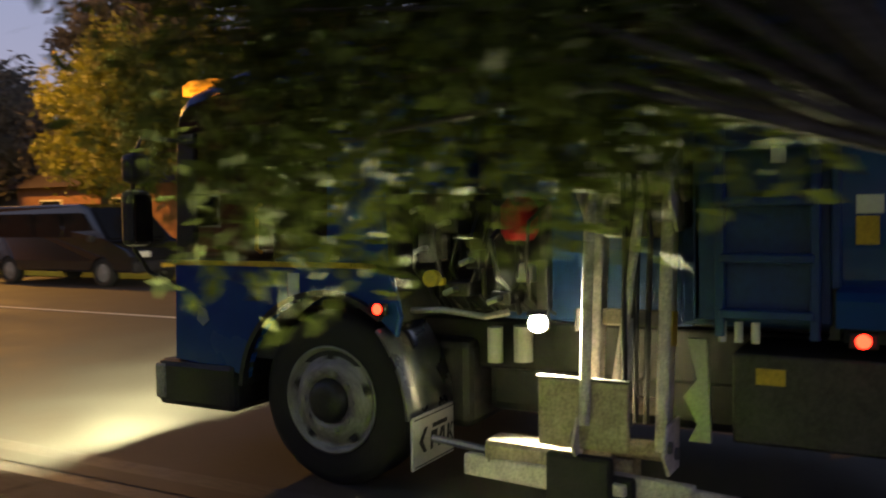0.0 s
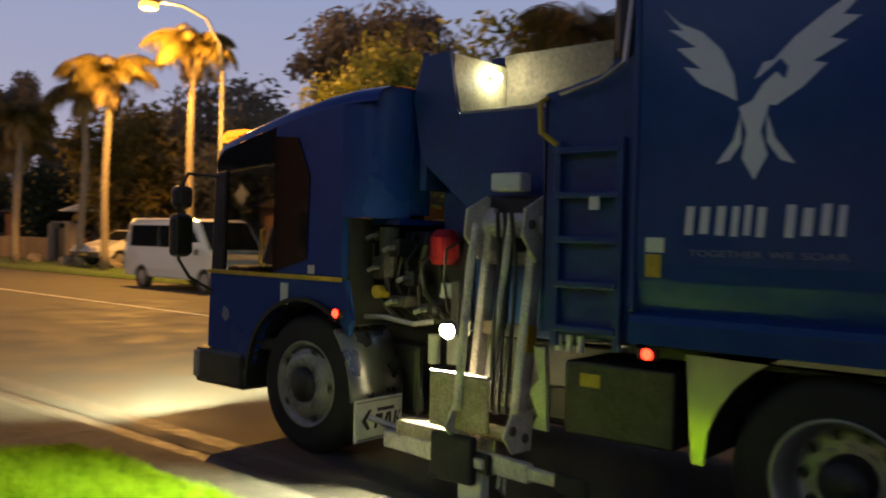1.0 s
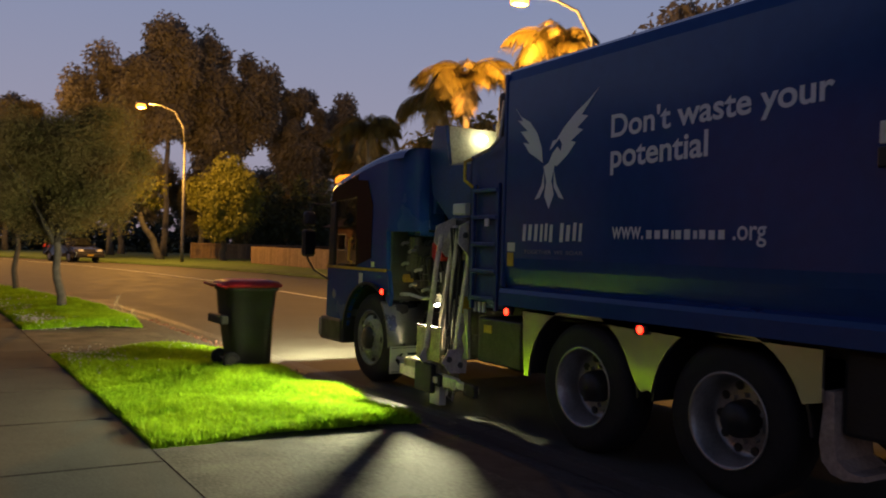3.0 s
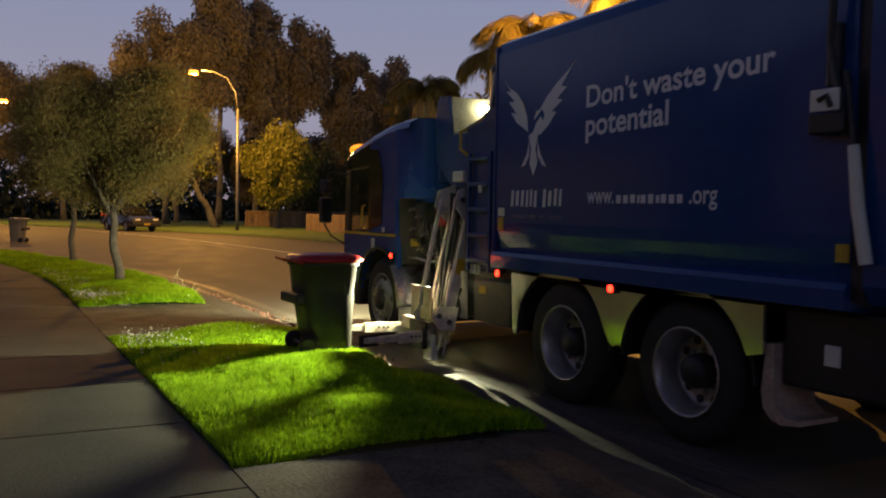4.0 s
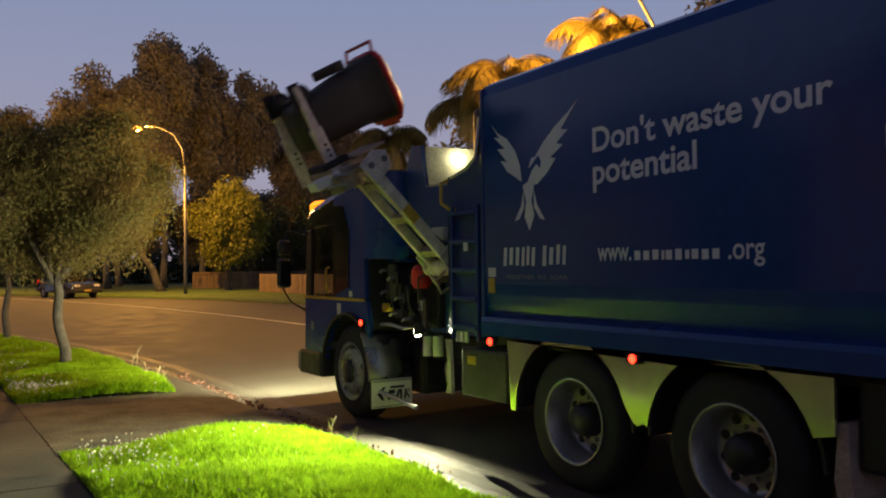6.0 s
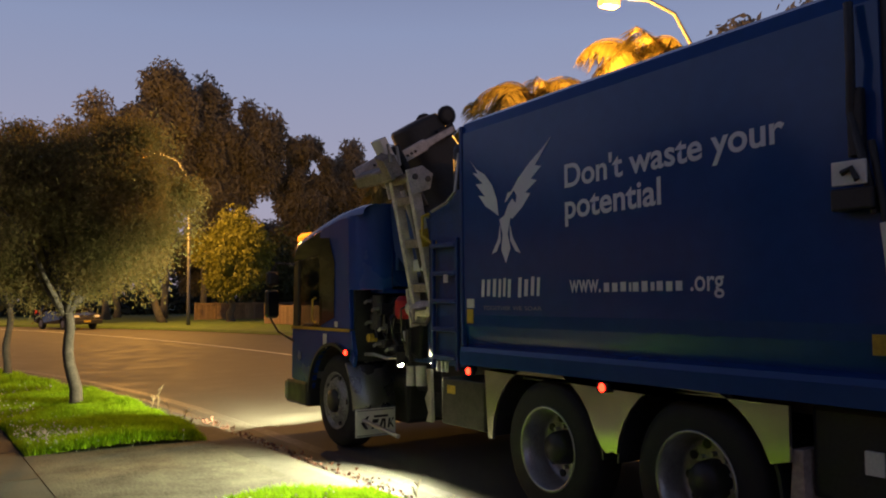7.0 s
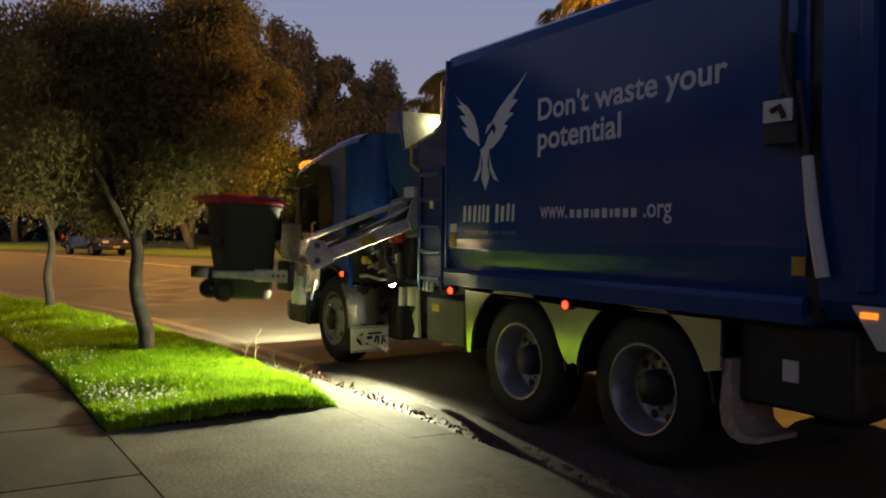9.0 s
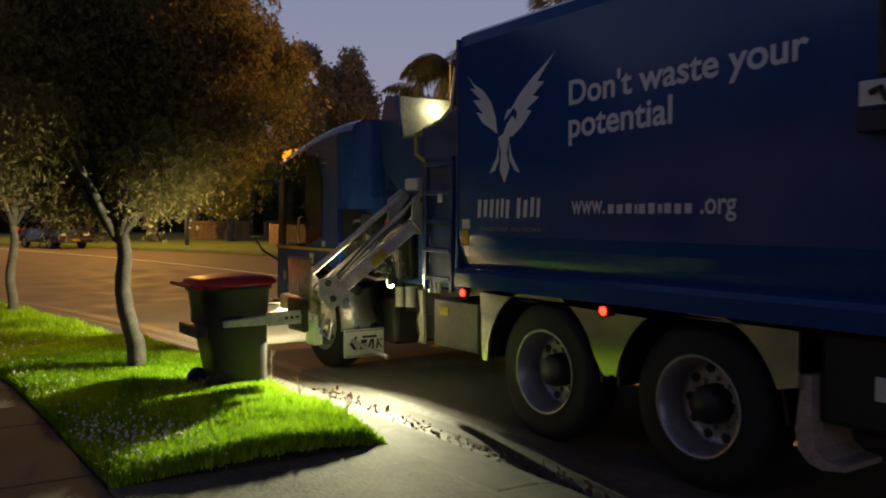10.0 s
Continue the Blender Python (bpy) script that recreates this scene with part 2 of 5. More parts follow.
def box(x0, x1, y0, y1, z0, z1, r=0.0, m=None):
    bm = bmesh.new()
    add_box(bm, x0, x1, y0, y1, z0, z1)
    if r:
        bevel(bm, r)
    if m is not None:
        bmesh.ops.transform(bm, matrix=m, verts=bm.verts)
    return bm


def prism(outline, x0, x1, r=0.0):
    """A plate with the outline (y, z), from x0 to x1."""
    bm = bmesh.new()
    a = [bm.verts.new((x0, y, z)) for y, z in outline]
    b = [bm.verts.new((x1, y, z)) for y, z in outline]
    n = len(a)
    bm.faces.new(a)
    bm.faces.new(list(reversed(b)))
    for i in range(n):
        bm.faces.new((a[i], b[i], b[(i + 1) % n], a[(i + 1) % n]))
    if r:
        rim = [e for e in bm.edges if abs(e.verts[0].co.x - e.verts[1].co.x) < 1e-6]
        bmesh.ops.bevel(bm, geom=rim, offset=r, segments=2, profile=0.5, affect="EDGES", clamp_overlap=True)
    return bm


def lathe(profile, n=32, bm=None, m=None):
    """A turned body round the x axis out of (x, radius) pairs."""
    bm = bm or bmesh.new()
    rings = []
    for x, r in profile:
        if r < 1e-5:
            rings.append([bm.verts.new((x, 0, 0))])
        else:
            rings.append([bm.verts.new((x, r * math.cos(2 * math.pi * k / n), r * math.sin(2 * math.pi * k / n))) for k in range(n)])
    for a, b in zip(rings, rings[1:]):
        for k in range(n):
            q = (k + 1) % n
            if len(a) == 1 and len(b) == 1:
                break
            if len(a) == 1:
                bm.faces.new((a[0], b[k], b[q]))
            elif len(b) == 1:
                bm.faces.new((a[k], b[0], a[q]))
            else:
                bm.faces.new((a[k], b[k], b[q], a[q]))
    if m is not None:
        bmesh.ops.transform(bm, matrix=m, verts=[v for ring in rings for v in ring])
    return bm


def rod(points, radius, n=10, bm=None, radii=None):
    """A round tube along points."""
    bm = bm or bmesh.new()
    pts = [Vector(p) for p in points]
    rings = []
    for i, p in enumerate(pts):
        d = (pts[min(i + 1, len(pts) - 1)] - pts[max(i - 1, 0)]).normalized()
        u = d.orthogonal().normalized() if i == 0 else (u - d * u.dot(d)).normalized()
        v = d.cross(u)
        r = radii[i] if radii else radius
        rings.append([bm.verts.new(p + r * (math.cos(2 * math.pi * k / n) * u + math.sin(2 * math.pi * k / n) * v)) for k in range(n)])
    for a, b in zip(rings, rings[1:]):
        for k in range(n):
            bm.faces.new((a[k], a[(k + 1) % n], b[(k + 1) % n], b[k]))
    bm.faces.new(list(reversed(rings[0])))
    bm.faces.new(rings[-1])
    return bm


def mesh_from(name, verts, faces, material, parent=None, smooth=False):
    me = bpy.data.meshes.new(name)
    me.from_pydata(verts, [], faces)
    me.materials.append(material)
    if smooth:
        me.polygons.foreach_set("use_smooth", [True] * len(me.polygons))
    ob = new(name, me)
    if parent is not None:
        ob.parent = parent
    return ob


def leaf_cloud(name, points, material, parent, rng, size=0.08, long=2.2, droop=0.3):
    """A crown out of many small leaves, one quad each, round the given points."""
    n = len(points)
    p = np.asarray(points, float)
    d = rng.normal(size=(n, 3))
    d[:, 2] -= droop * 2
    d /= np.linalg.norm(d, axis=1, keepdims=True)
    s = np.cross(d, rng.normal(size=(n, 3)))
    s /= np.linalg.norm(s, axis=1, keepdims=True) + 1e-9
    k = size * rng.uniform(0.6, 1.4, (n, 1))
    a, b, c, e = p, p + d * k * long * 0.5 + s * k * 0.5, p + d * k * long, p + d * k * long * 0.5 - s * k * 0.5
    verts = np.stack([a, b, c, e], 1).reshape(-1, 3)
    faces = np.arange(4 * n).reshape(-1, 4)
    return mesh_from(name, verts.tolist(), faces.tolist(), material, parent)


def lettering(name, body, left, base, width, height, material, parent, x=-0.004, bold=0.0, rise=0.0):
    """Flat letters on the truck's side, which read towards -y, fitted to a width and height."""
    cu = bpy.data.curves.new(name, "FONT")
    cu.body, cu.offset = body, bold
    tmp = bpy.data.objects.new(name, cu)
    scene.collection.objects.link(tmp)
    dg = bpy.context.evaluated_depsgraph_get()
    me = bpy.data.meshes.new_from_object(tmp.evaluated_get(dg))
    bpy.data.objects.remove(tmp)
    co = np.zeros(len(me.vertices) * 3)
    me.vertices.foreach_get("co", co)
    co = co.reshape(-1, 3)
    x0, x1, y0, y1 = co[:, 0].min(), co[:, 0].max(), 0.0, co[:, 1].max()
    out = np.stack([np.full(len(co), x), left - (co[:, 0] - x0) / (x1 - x0) * width, base + (co[:, 1] - y0) / (y1 - y0) * height + rise * (co[:, 0] - x0) / (x1 - x0) * width], 1)
    me.vertices.foreach_set("co", out.ravel())
    me.materials.clear()
    me.materials.append(material)
    me.update()
    ob = new(name, me)
    ob.parent = parent
    return ob


# ---- the plan of the street: lines along the road by y ----
def near_kerb(y):
    if y < 9:
        return -0.56
    if y < 26:
        return -0.56 - 0.0115 * (y - 9) ** 2
    return -3.88 - 0.391 * (y - 26)


def centre_line(y):
    return 5.25 if y < 18 else 5.25 - 0.0042 * (y - 18) ** 2


def far_kerb(y):
    return 10.8 if y < 25 else 10.8 - 0.009 * (y - 25) ** 2


def band(name, lines, ys, material, kind="structure", label="", category=""):
    """A sheet along the road between (line function, height) pairs."""
    verts = [(fx(y), y, z) for y in ys for fx, z in lines]
    k = len(lines)
    faces = [(i * k + j, i * k + j + 1, (i + 1) * k + j + 1, (i + 1) * k + j) for i in range(len(ys) - 1) for j in range(k - 1)]
    return tagged(mesh_from(name, verts, faces, material), label, category, "", kind)


def steps(a, b, d):
    n = max(1, round((b - a) / d))
    return [a + (b - a) * i / n for i in range(n + 1)]


# ---- ground, road, kerb, footpath ----
ground = mesh_from("ground", [(-900, -900, -0.06), (900, -900, -0.06), (900, 900, -0.06), (-900, 900, -0.06)], [(0, 1, 2, 3)], M_LAWN)
tagged(ground, "dark suburban ground beyond the street", "ground", "", "structure")
YS = steps(-90, 9, 3) + steps(10, 78, 1.0)
band("road", [(lambda y: near_kerb(y) + 0.16, 0.0), (centre_line, 0.05), (far_kerb, 0.0)], YS, M_ASPHALT, label="dark worn asphalt road that bends away", category="road")
band("road_line", [(lambda y: centre_line(y) - 0.06, 0.056), (lambda y: centre_line(y) + 0.06, 0.056)], YS, M_LINE, label="long white painted centre line", category="road marking")
band("far_verge", [(lambda y: far_kerb(y) + 0.02, 0.02), (lambda y: far_kerb(y) + 0.1, 0.13), (lambda y: far_kerb(y) + 3.5, 0.2), (lambda y: far_kerb(y) + 60, 0.25)], steps(-90, 76, 2), M_LAWN, label="mown grass verge along the far kerb", category="verge")
band("verge_soil", [(lambda y: near_kerb(y) - 0.54, 0.080), (lambda y: near_kerb(y) - 1.3, 0.096), (lambda y: near_kerb(y) - 2.34, 0.096)], YS, M_SOIL, label="dark soil under the verge grass", category="verge")
band("front_lawn", [(lambda y: near_kerb(y) - 3.88, 0.10), (lambda y: near_kerb(y) - 9, 0.3), (lambda y: near_kerb(y) - 60, 0.4)], YS, M_LAWN, label="dark front lawn beside the footpath", category="lawn")


def slab_row(name, label, category, ya, yb, length, across, material, gap=0.012):
    """A paved strip in separate slabs; across gives (offset from kerb, height) pairs from the road side on."""
    top = thing(name, label, category, kind="structure")
    y = ya
    while y < yb - 1e-6:
        y2 = min(y + length, yb)
        bm = bmesh.new()
        ring0 = [(near_kerb(y + gap) + o, y + gap, z) for o, z in across]
        ring1 = [(near_kerb(y2 - gap) + o, y2 - gap, z) for o, z in across]
        a = [bm.verts.new(p) for p in ring0]
        b = [bm.verts.new(p) for p in ring1]
        al = [bm.verts.new((p[0], p[1], -0.05)) for p in ring0]
        bl = [bm.verts.new((p[0], p[1], -0.05)) for p in ring1]
        for i in range(len(a) - 1):
            bm.faces.new((a[i], a[i + 1], b[i + 1], b[i]))
            bm.faces.new((al[i], a[i], a[i + 1], al[i + 1]))
            bm.faces.new((bl[i], bl[i + 1], b[i + 1], b[i]))
        bm.faces.new((al[0], bl[0], b[0], a[0]))
        bm.faces.new((al[-1], a[-1], b[-1], bl[-1]))
        part("slab", bm, material, top)
        y = y2
    return top


DRIVES = ((-6.3, -1.15), (4.15, 7.18))
slab_row("footpath", "worn grey concrete footpath with dark joints", "footpath", -30, 44, 1.5, [(-2.36, 0.115), (-3.06, 0.122), (-3.86, 0.13)], M_CONCRETE)
slab_row("kerb", "rolled concrete kerb with tight joints", "kerb", -30, 44, 2.4, [(0.02, -0.012), (-0.05, 0.03), (-0.14, 0.072), (-0.26, 0.092), (-0.56, 0.10)], M_KERB, 0.006)
slab_row("gutter", "rough pebbled gutter strip with leaf litter", "gutter", -30, 44, 2.4, [(0.46, 0.010), (0.26, -0.002), (0.026, -0.010)], M_GUTTER, 0.004)
for ya, yb in DRIVES:
    slab_row("driveway", "pale textured concrete driveway crossing", "driveway", ya, yb, (yb - ya) + 0.001, [(-0.565, 0.102), (-1.1, 0.109), (-2.355, 0.118)], M_DRIVE)
part("driveway_apron", box(-14, -4.46, 4.2, 7.4, 0.06, 0.135), M_DRIVE)
tagged(scene.objects["driveway_apron"], "pale concrete driveway inside the lot", "driveway", "", "structure")


# ---- the collection truck ----
truck = thing("garbage_truck", "dark blue side-loading garbage truck with lit marker lamps", "truck")
FRONT_AXLE, MID_AXLE, REAR_AXLE = 3.62, 0.0, -1.37


def arc(cy, cz, r, a0, a1, n=14):
    return [(cy + r * math.cos(radians(a0 + (a1 - a0) * i / n)), cz + r * math.sin(radians(a0 + (a1 - a0) * i / n))) for i in range(n + 1)]


# cargo body: flat sides, a bevelled sill along the bottom and an arched top edge
def hull(y0, y1, sect, r=0.0):
    bm = bmesh.new()
    a = [bm.verts.new((x, y0, z + (r if z > 2.9 else 0))) for x, z in sect]
    b = [bm.verts.new((x, y1, z)) for x, z in sect]
    n = len(sect)
    bm.faces.new(a)
    bm.faces.new(list(reversed(b)))
    for i in range(n):
        bm.faces.new((a[i], a[(i + 1) % n], b[(i + 1) % n], b[i]))
    return bm


SECT = [(0.10, 1.04), (-0.035, 1.06), (-0.035, 1.17), (-0.02, 1.205), (0.052, 1.225), (0.030, 1.30), (0.012, 1.38), (0.0, 1.47), (0.0, 2.98), (0.03, 3.07), (0.12, 3.12), (2.38, 3.12), (2.47, 3.07), (2.5, 2.98), (2.5, 1.21), (2.535, 1.13), (2.535, 1.06), (2.4, 1.04)]
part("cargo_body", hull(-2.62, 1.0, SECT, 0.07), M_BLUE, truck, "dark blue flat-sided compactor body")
part("front_edge_trim", box(-0.012, 0.03, 0.985, 1.02, 1.22, 3.05, 0.006), M_BLUE_DEEP, truck)
TSECT = [(0.06, 1.10), (0.0, 1.2), (0.0, 3.0), (0.06, 3.12), (2.44, 3.12), (2.5, 3.0), (2.5, 1.2), (2.44, 1.1)]
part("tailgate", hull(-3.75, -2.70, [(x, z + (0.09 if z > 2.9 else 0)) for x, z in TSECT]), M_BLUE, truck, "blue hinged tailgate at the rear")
part("tailgate_seal", box(0.02, 2.48, -2.70, -2.62, 1.12, 3.10), M_BLACK, truck)
part("tailgate_rib", box(-0.05, 0.05, -3.02, -2.93, 1.25, 3.08, 0.015), M_BLUE, truck)
part("hydraulic_ram", rod([(-0.06, -2.66, 1.95), (-0.06, -2.70, 1.62), (-0.06, -2.76, 1.32)], 0.036, 12, radii=[0.03, 0.036, 0.036]), M_WHITE, truck, "pale grey hydraulic ram")
part("ram_rod", rod([(-0.06, -2.60, 2.35), (-0.06, -2.66, 1.95)], 0.018), M_BLACK, truck)
part("ram_hose", rod([(-0.05, -2.50, 3.05), (-0.08, -2.52, 2.75), (-0.06, -2.5, 2.5), (-0.08, -2.57, 2.25), (-0.05, -2.6, 2.0)], 0.022), M_BLACK, truck)
part("latch_bracket", box(-0.10, 0.0, -2.62, -2.40, 2.02, 2.13, 0.012), M_BLACK, truck)
latch = part("latch_plate", box(-0.115, -0.10, -2.60, -2.42, 2.14, 2.26, 0.006), M_WHITE, truck, "white latch plate with a dark catch")
part("catch", rod([(-0.122, -2.56, 2.16), (-0.122, -2.53, 2.22), (-0.122, -2.48, 2.2)], 0.016, 8), M_BLACK, latch)
part("latch_arm", box(-0.07, -0.02, -2.56, -2.48, 2.28, 2.62, 0.012), M_BLACK, truck)
part("warning_label", box(-0.012, 0.0, -2.62, -2.54, 1.32, 1.42), M_YELLOW, truck, "faded orange warning label")
part("rear_marker_board", prism([(-2.92, 1.19), (-3.25, 1.19), (-3.25, 0.98), (-3.06, 0.98)], -0.06, -0.03), M_WHITE, truck, "white marker board with an orange reflector given its own glow")
# no lamp: the returned light is put in as emission
part("marker_reflector", box(-0.066, -0.06, -3.06, -2.97, 1.13, 1.16), G_PLATE, truck, "orange reflector given its own glow")
part("reflector_disc", lathe([(-0.004, 0.0), (-0.004, 0.04), (0.0, 0.045)], 16, m=Matrix.Translation((-0.06, -3.18, 1.11))), M_LID, truck, "red round reflector")
part("rear_bumper", box(0.1, 2.4, -3.6, -3.3, 0.55, 0.75, 0.03), M_BLACK, truck)
part("rear_fuel_box", box(0.10, 0.6, -2.85, -2.12, 0.55, 1.04, 0.03), M_BLACK, truck, "black box behind the rear wheels")
part("box_label", box(0.085, 0.10, -2.52, -2.42, 0.72, 0.84, 0.004), M_WHITE, truck, "pale label")
part("rear_mudflap", prism([(-2.05, 0.80), (-2.02, 0.50), (-2.04, 0.40), (-2.10, 0.34), (-2.18, 0.32), (-2.30, 0.34), (-2.30, 0.37), (-2.20, 0.37), (-2.13, 0.42), (-2.11, 0.52), (-2.11, 0.80)], 0.04, 0.40, 0.008), M_FLAP, truck, "dirty pale mudflap behind the rear wheel")
part("exhaust", rod([(0.35, -3.0, 0.62), (0.35, -3.3, 0.62)], 0.07, 14), M_RIM_OLD, truck)

# skirt over the two rear axles, with arches
R_ARCH = 0.605
skirt = [(0.70, 1.03), (0.66, 0.50), (0.60, 0.50)]
skirt += arc(MID_AXLE, 0.5, R_ARCH, 4, 172)[1:-1]
skirt += [(-0.64, 0.60), (-0.685, 0.575), (-0.73, 0.60)]
skirt += arc(REAR_AXLE, 0.5, R_ARCH, 8, 160)
skirt += [(-2.06, 0.735), (-2.06, 1.03)]
part("wheel_skirt", prism(skirt, 0.0, 0.025), M_STEEL, truck, "polished steel skirt with two wheel arches")
for axle in (MID_AXLE, REAR_AXLE):
    rim_in = arc(axle, 0.5, R_ARCH, 2, 178)
    part("arch_liner", prism(rim_in + list(reversed(arc(axle, 0.5, R_ARCH + 0.02, 2, 178))), 0.03, 0.75), M_BLACK, truck)
part("wheel_skirt", prism(skirt, 2.475, 2.5), M_STEEL, truck)
part("chassis_rail", box(0.75, 0.95, -3.4, 4.4, 0.62, 0.92, 0.02), M_BLACK, truck)
part("chassis_rail", box(1.55, 1.75, -3.4, 4.4, 0.62, 0.92, 0.02), M_BLACK, truck)
part("floor_pan", box(0.12, 2.38, -2.6, 0.98, 0.98, 1.04), M_BLACK, truck)

# side lettering and emblem
lettering("slogan_line", "Don't waste your", -0.31, 2.385, 1.78, 0.170, M_WHITE_DECAL, truck, bold=0.02, rise=0.027)
lettering("slogan_line", "potential", -0.31, 2.165, 0.90, 0.170, M_WHITE_DECAL, truck, bold=0.02, rise=0.02)
for word, left, width in (("TOGETHER", 0.70, 0.36), ("WE", 0.31, 0.11), ("SOAR", 0.165, 0.20)):
    lettering("motto_word", word, left, 1.512, width, 0.03, M_FAINT_DECAL, truck)
lettering("web_line", "www.", -0.345, 1.642, 0.315, 0.085, M_WHITE_DECAL, truck, bold=0.012)
lettering("web_line", ".org", -1.425, 1.642, 0.245, 0.085, M_WHITE_DECAL, truck, bold=0.012)


def flat_shapes(name, shapes, material, parent, x=-0.004, label=""):
    """Flat pieces on the truck's side out of (y, z) outlines."""
    bm = bmesh.new()
    for s in shapes:
        bm.faces.new([bm.verts.new((x, y, z)) for y, z in s])
    ob = part(name, bm, material, parent, label)
    return ob


def word_bars(name, y, z, widths, height, lean, fill, material):
    """A name kept as plain bars, one for each character; a negative width leaves a gap."""
    rng_ = random.Random(len(widths))
    for w in widths:
        if w > 0:
            low, high = z + rng_.uniform(-0.05, 0.05) * height, z + height * rng_.uniform(0.92, 1.06)
            flat_shapes(name, [[(y, low), (y - w * fill, low), (y - w * fill - lean, high), (y - lean, high)]], material, truck, -0.005)
        y -= abs(w)


word_bars("name_bar", 0.725, 1.615, [0.075, 0.08, 0.075, 0.06, 0.06, 0.07, -0.06, 0.075, 0.08, 0.07, 0.06], 0.140, 0.010, 0.55, M_WHITE_DECAL)
word_bars("web_bar", -0.69, 1.642, [0.077, 0.077, 0.077, 0.034, 0.077, 0.077, 0.05, 0.077, 0.077, 0.077], 0.062, 0.0, 0.66, M_WHITE_DECAL)
emblem = [
    [(0.87, 2.745), (0.78, 2.66), (0.66, 2.60), (0.56, 2.50), (0.50, 2.38), (0.48, 2.25), (0.55, 2.29), (0.66, 2.345), (0.75, 2.44), (0.66, 2.42), (0.79, 2.535), (0.69, 2.53), (0.835, 2.635), (0.76, 2.62)],
    [(-0.17, 2.775), (-0.06, 2.70), (0.08, 2.62), (0.22, 2.52), (0.31, 2.43), (0.37, 2.36), (0.40, 2.345), (0.36, 2.42), (0.28, 2.43), (0.245, 2.385), (0.26, 2.33), (0.30, 2.37), (0.36, 2.32), (0.41, 2.24), (0.30, 2.215), (0.18, 2.29), (0.08, 2.385), (0.14, 2.40), (0.0, 2.475), (0.07, 2.495), (-0.055, 2.575), (0.02, 2.59)],
    [(0.47, 2.22), (0.40, 2.25), (0.33, 2.22), (0.365, 2.10), (0.33, 1.99), (0.39, 1.875), (0.45, 1.98), (0.43, 2.10)],
    [(0.46, 2.19), (0.49, 2.07), (0.575, 1.955), (0.51, 1.97), (0.455, 2.05)],
    [(0.34, 2.19), (0.30, 2.07), (0.205, 1.945), (0.27, 1.965), (0.335, 2.05)],
]
flat_shapes("bird_emblem", emblem, M_WHITE_DECAL, truck, label="white bird emblem with spread wings")
part("safety_sticker", box(-0.006, 0.0, 0.83, 0.93, 1.525, 1.60), M_WHITE, truck, "white safety sticker")
part("safety_sticker", box(-0.006, 0.0, 0.845, 0.93, 1.40, 1.515), M_YELLOW, truck, "yellow safety sticker")

# hopper between cab and body
LADDER_SIDE = [(1.02, 1.06), (1.02, 2.86), (1.12, 2.86), (1.14, 2.52), (1.20, 2.46), (1.50, 2.40), (1.58, 2.39), (1.58, 1.06)]
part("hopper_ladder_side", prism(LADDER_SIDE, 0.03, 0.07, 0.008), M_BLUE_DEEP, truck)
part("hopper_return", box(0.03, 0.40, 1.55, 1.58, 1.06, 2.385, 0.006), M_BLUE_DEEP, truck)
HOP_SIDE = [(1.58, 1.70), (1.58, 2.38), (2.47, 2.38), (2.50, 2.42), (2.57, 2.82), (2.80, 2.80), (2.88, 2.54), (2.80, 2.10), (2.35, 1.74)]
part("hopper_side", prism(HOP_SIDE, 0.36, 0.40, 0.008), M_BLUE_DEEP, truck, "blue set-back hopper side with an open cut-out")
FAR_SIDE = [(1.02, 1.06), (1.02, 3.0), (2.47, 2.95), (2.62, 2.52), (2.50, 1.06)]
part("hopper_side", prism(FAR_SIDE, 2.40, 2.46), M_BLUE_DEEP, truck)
part("hopper_front", hull(2.78, 2.84, [(0.40, 1.9), (0.40, 2.84), (2.4, 2.84), (2.4, 1.9)]), M_BLUE_DEEP, truck)
part("hopper_throat", box(0.5, 2.38, 1.06, 2.74, 2.02, 2.08), M_CREAM, truck)
# back wall takes the darkened cream, so its dimness is painted
part("hopper_back_wall", box(1.0, 1.04, 1.70, 2.58, 2.1, 2.90), M_CREAM_SHADED, truck, "blotchy inner wall of the hopper, its cream darkened for shade")
part("hopper_inner_wall", box(0.41, 1.0, 2.56, 2.60, 2.1, 2.81), M_CREAM, truck)
part("hopper_inner_wall", box(0.09, 1.0, 1.03, 1.06, 2.1, 2.8), M_CREAM, truck)
part("hopper_ledge", box(0.38, 0.46, 1.60, 2.48, 2.38, 2.41, 0.012), M_CREAM, truck)
part("hopper_roof", box(1.1, 2.38, 1.05, 2.78, 2.86, 2.92, 0.01), M_BLUE_DEEP, truck)
hopper_lamp = part("hopper_lamp", rod([(0.80, 2.555, 2.70), (0.80, 2.515, 2.70)], 0.018, 12), M_RIM, truck, "lit lamp inside the hopper")
part("lens", lathe([(0.02, 0.0), (0.015, 0.022), (0.0, 0.032), (-0.02, 0.026), (-0.03, 0.0)], 16, m=Matrix.Translation((0.80, 2.495, 2.70)) @ Matrix.Rotation(radians(90), 4, "Z")), G_HOPPER, hopper_lamp, "bright round lamp lens", True)
part("hopper_flap", box(0.0, 0.35, 1.03, 1.16, 2.52, 2.92, 0.05), M_BLACK, truck, "black rubber flap beside the opening")
part("grab_rail", rod([(0.02, 1.56, 2.36), (-0.05, 1.56, 2.33), (-0.06, 1.54, 2.16), (-0.02, 1.47, 2.10), (0.04, 1.46, 2.10)], 0.016, 8), M_YELLOW, truck, "pale yellow grab rail")
part("grab_rail", rod([(0.0, 1.04, 2.83), (-0.03, 1.06, 2.5), (-0.03, 1.2, 2.42), (-0.02, 1.45, 2.37)], 0.014, 8), M_RIM, truck)
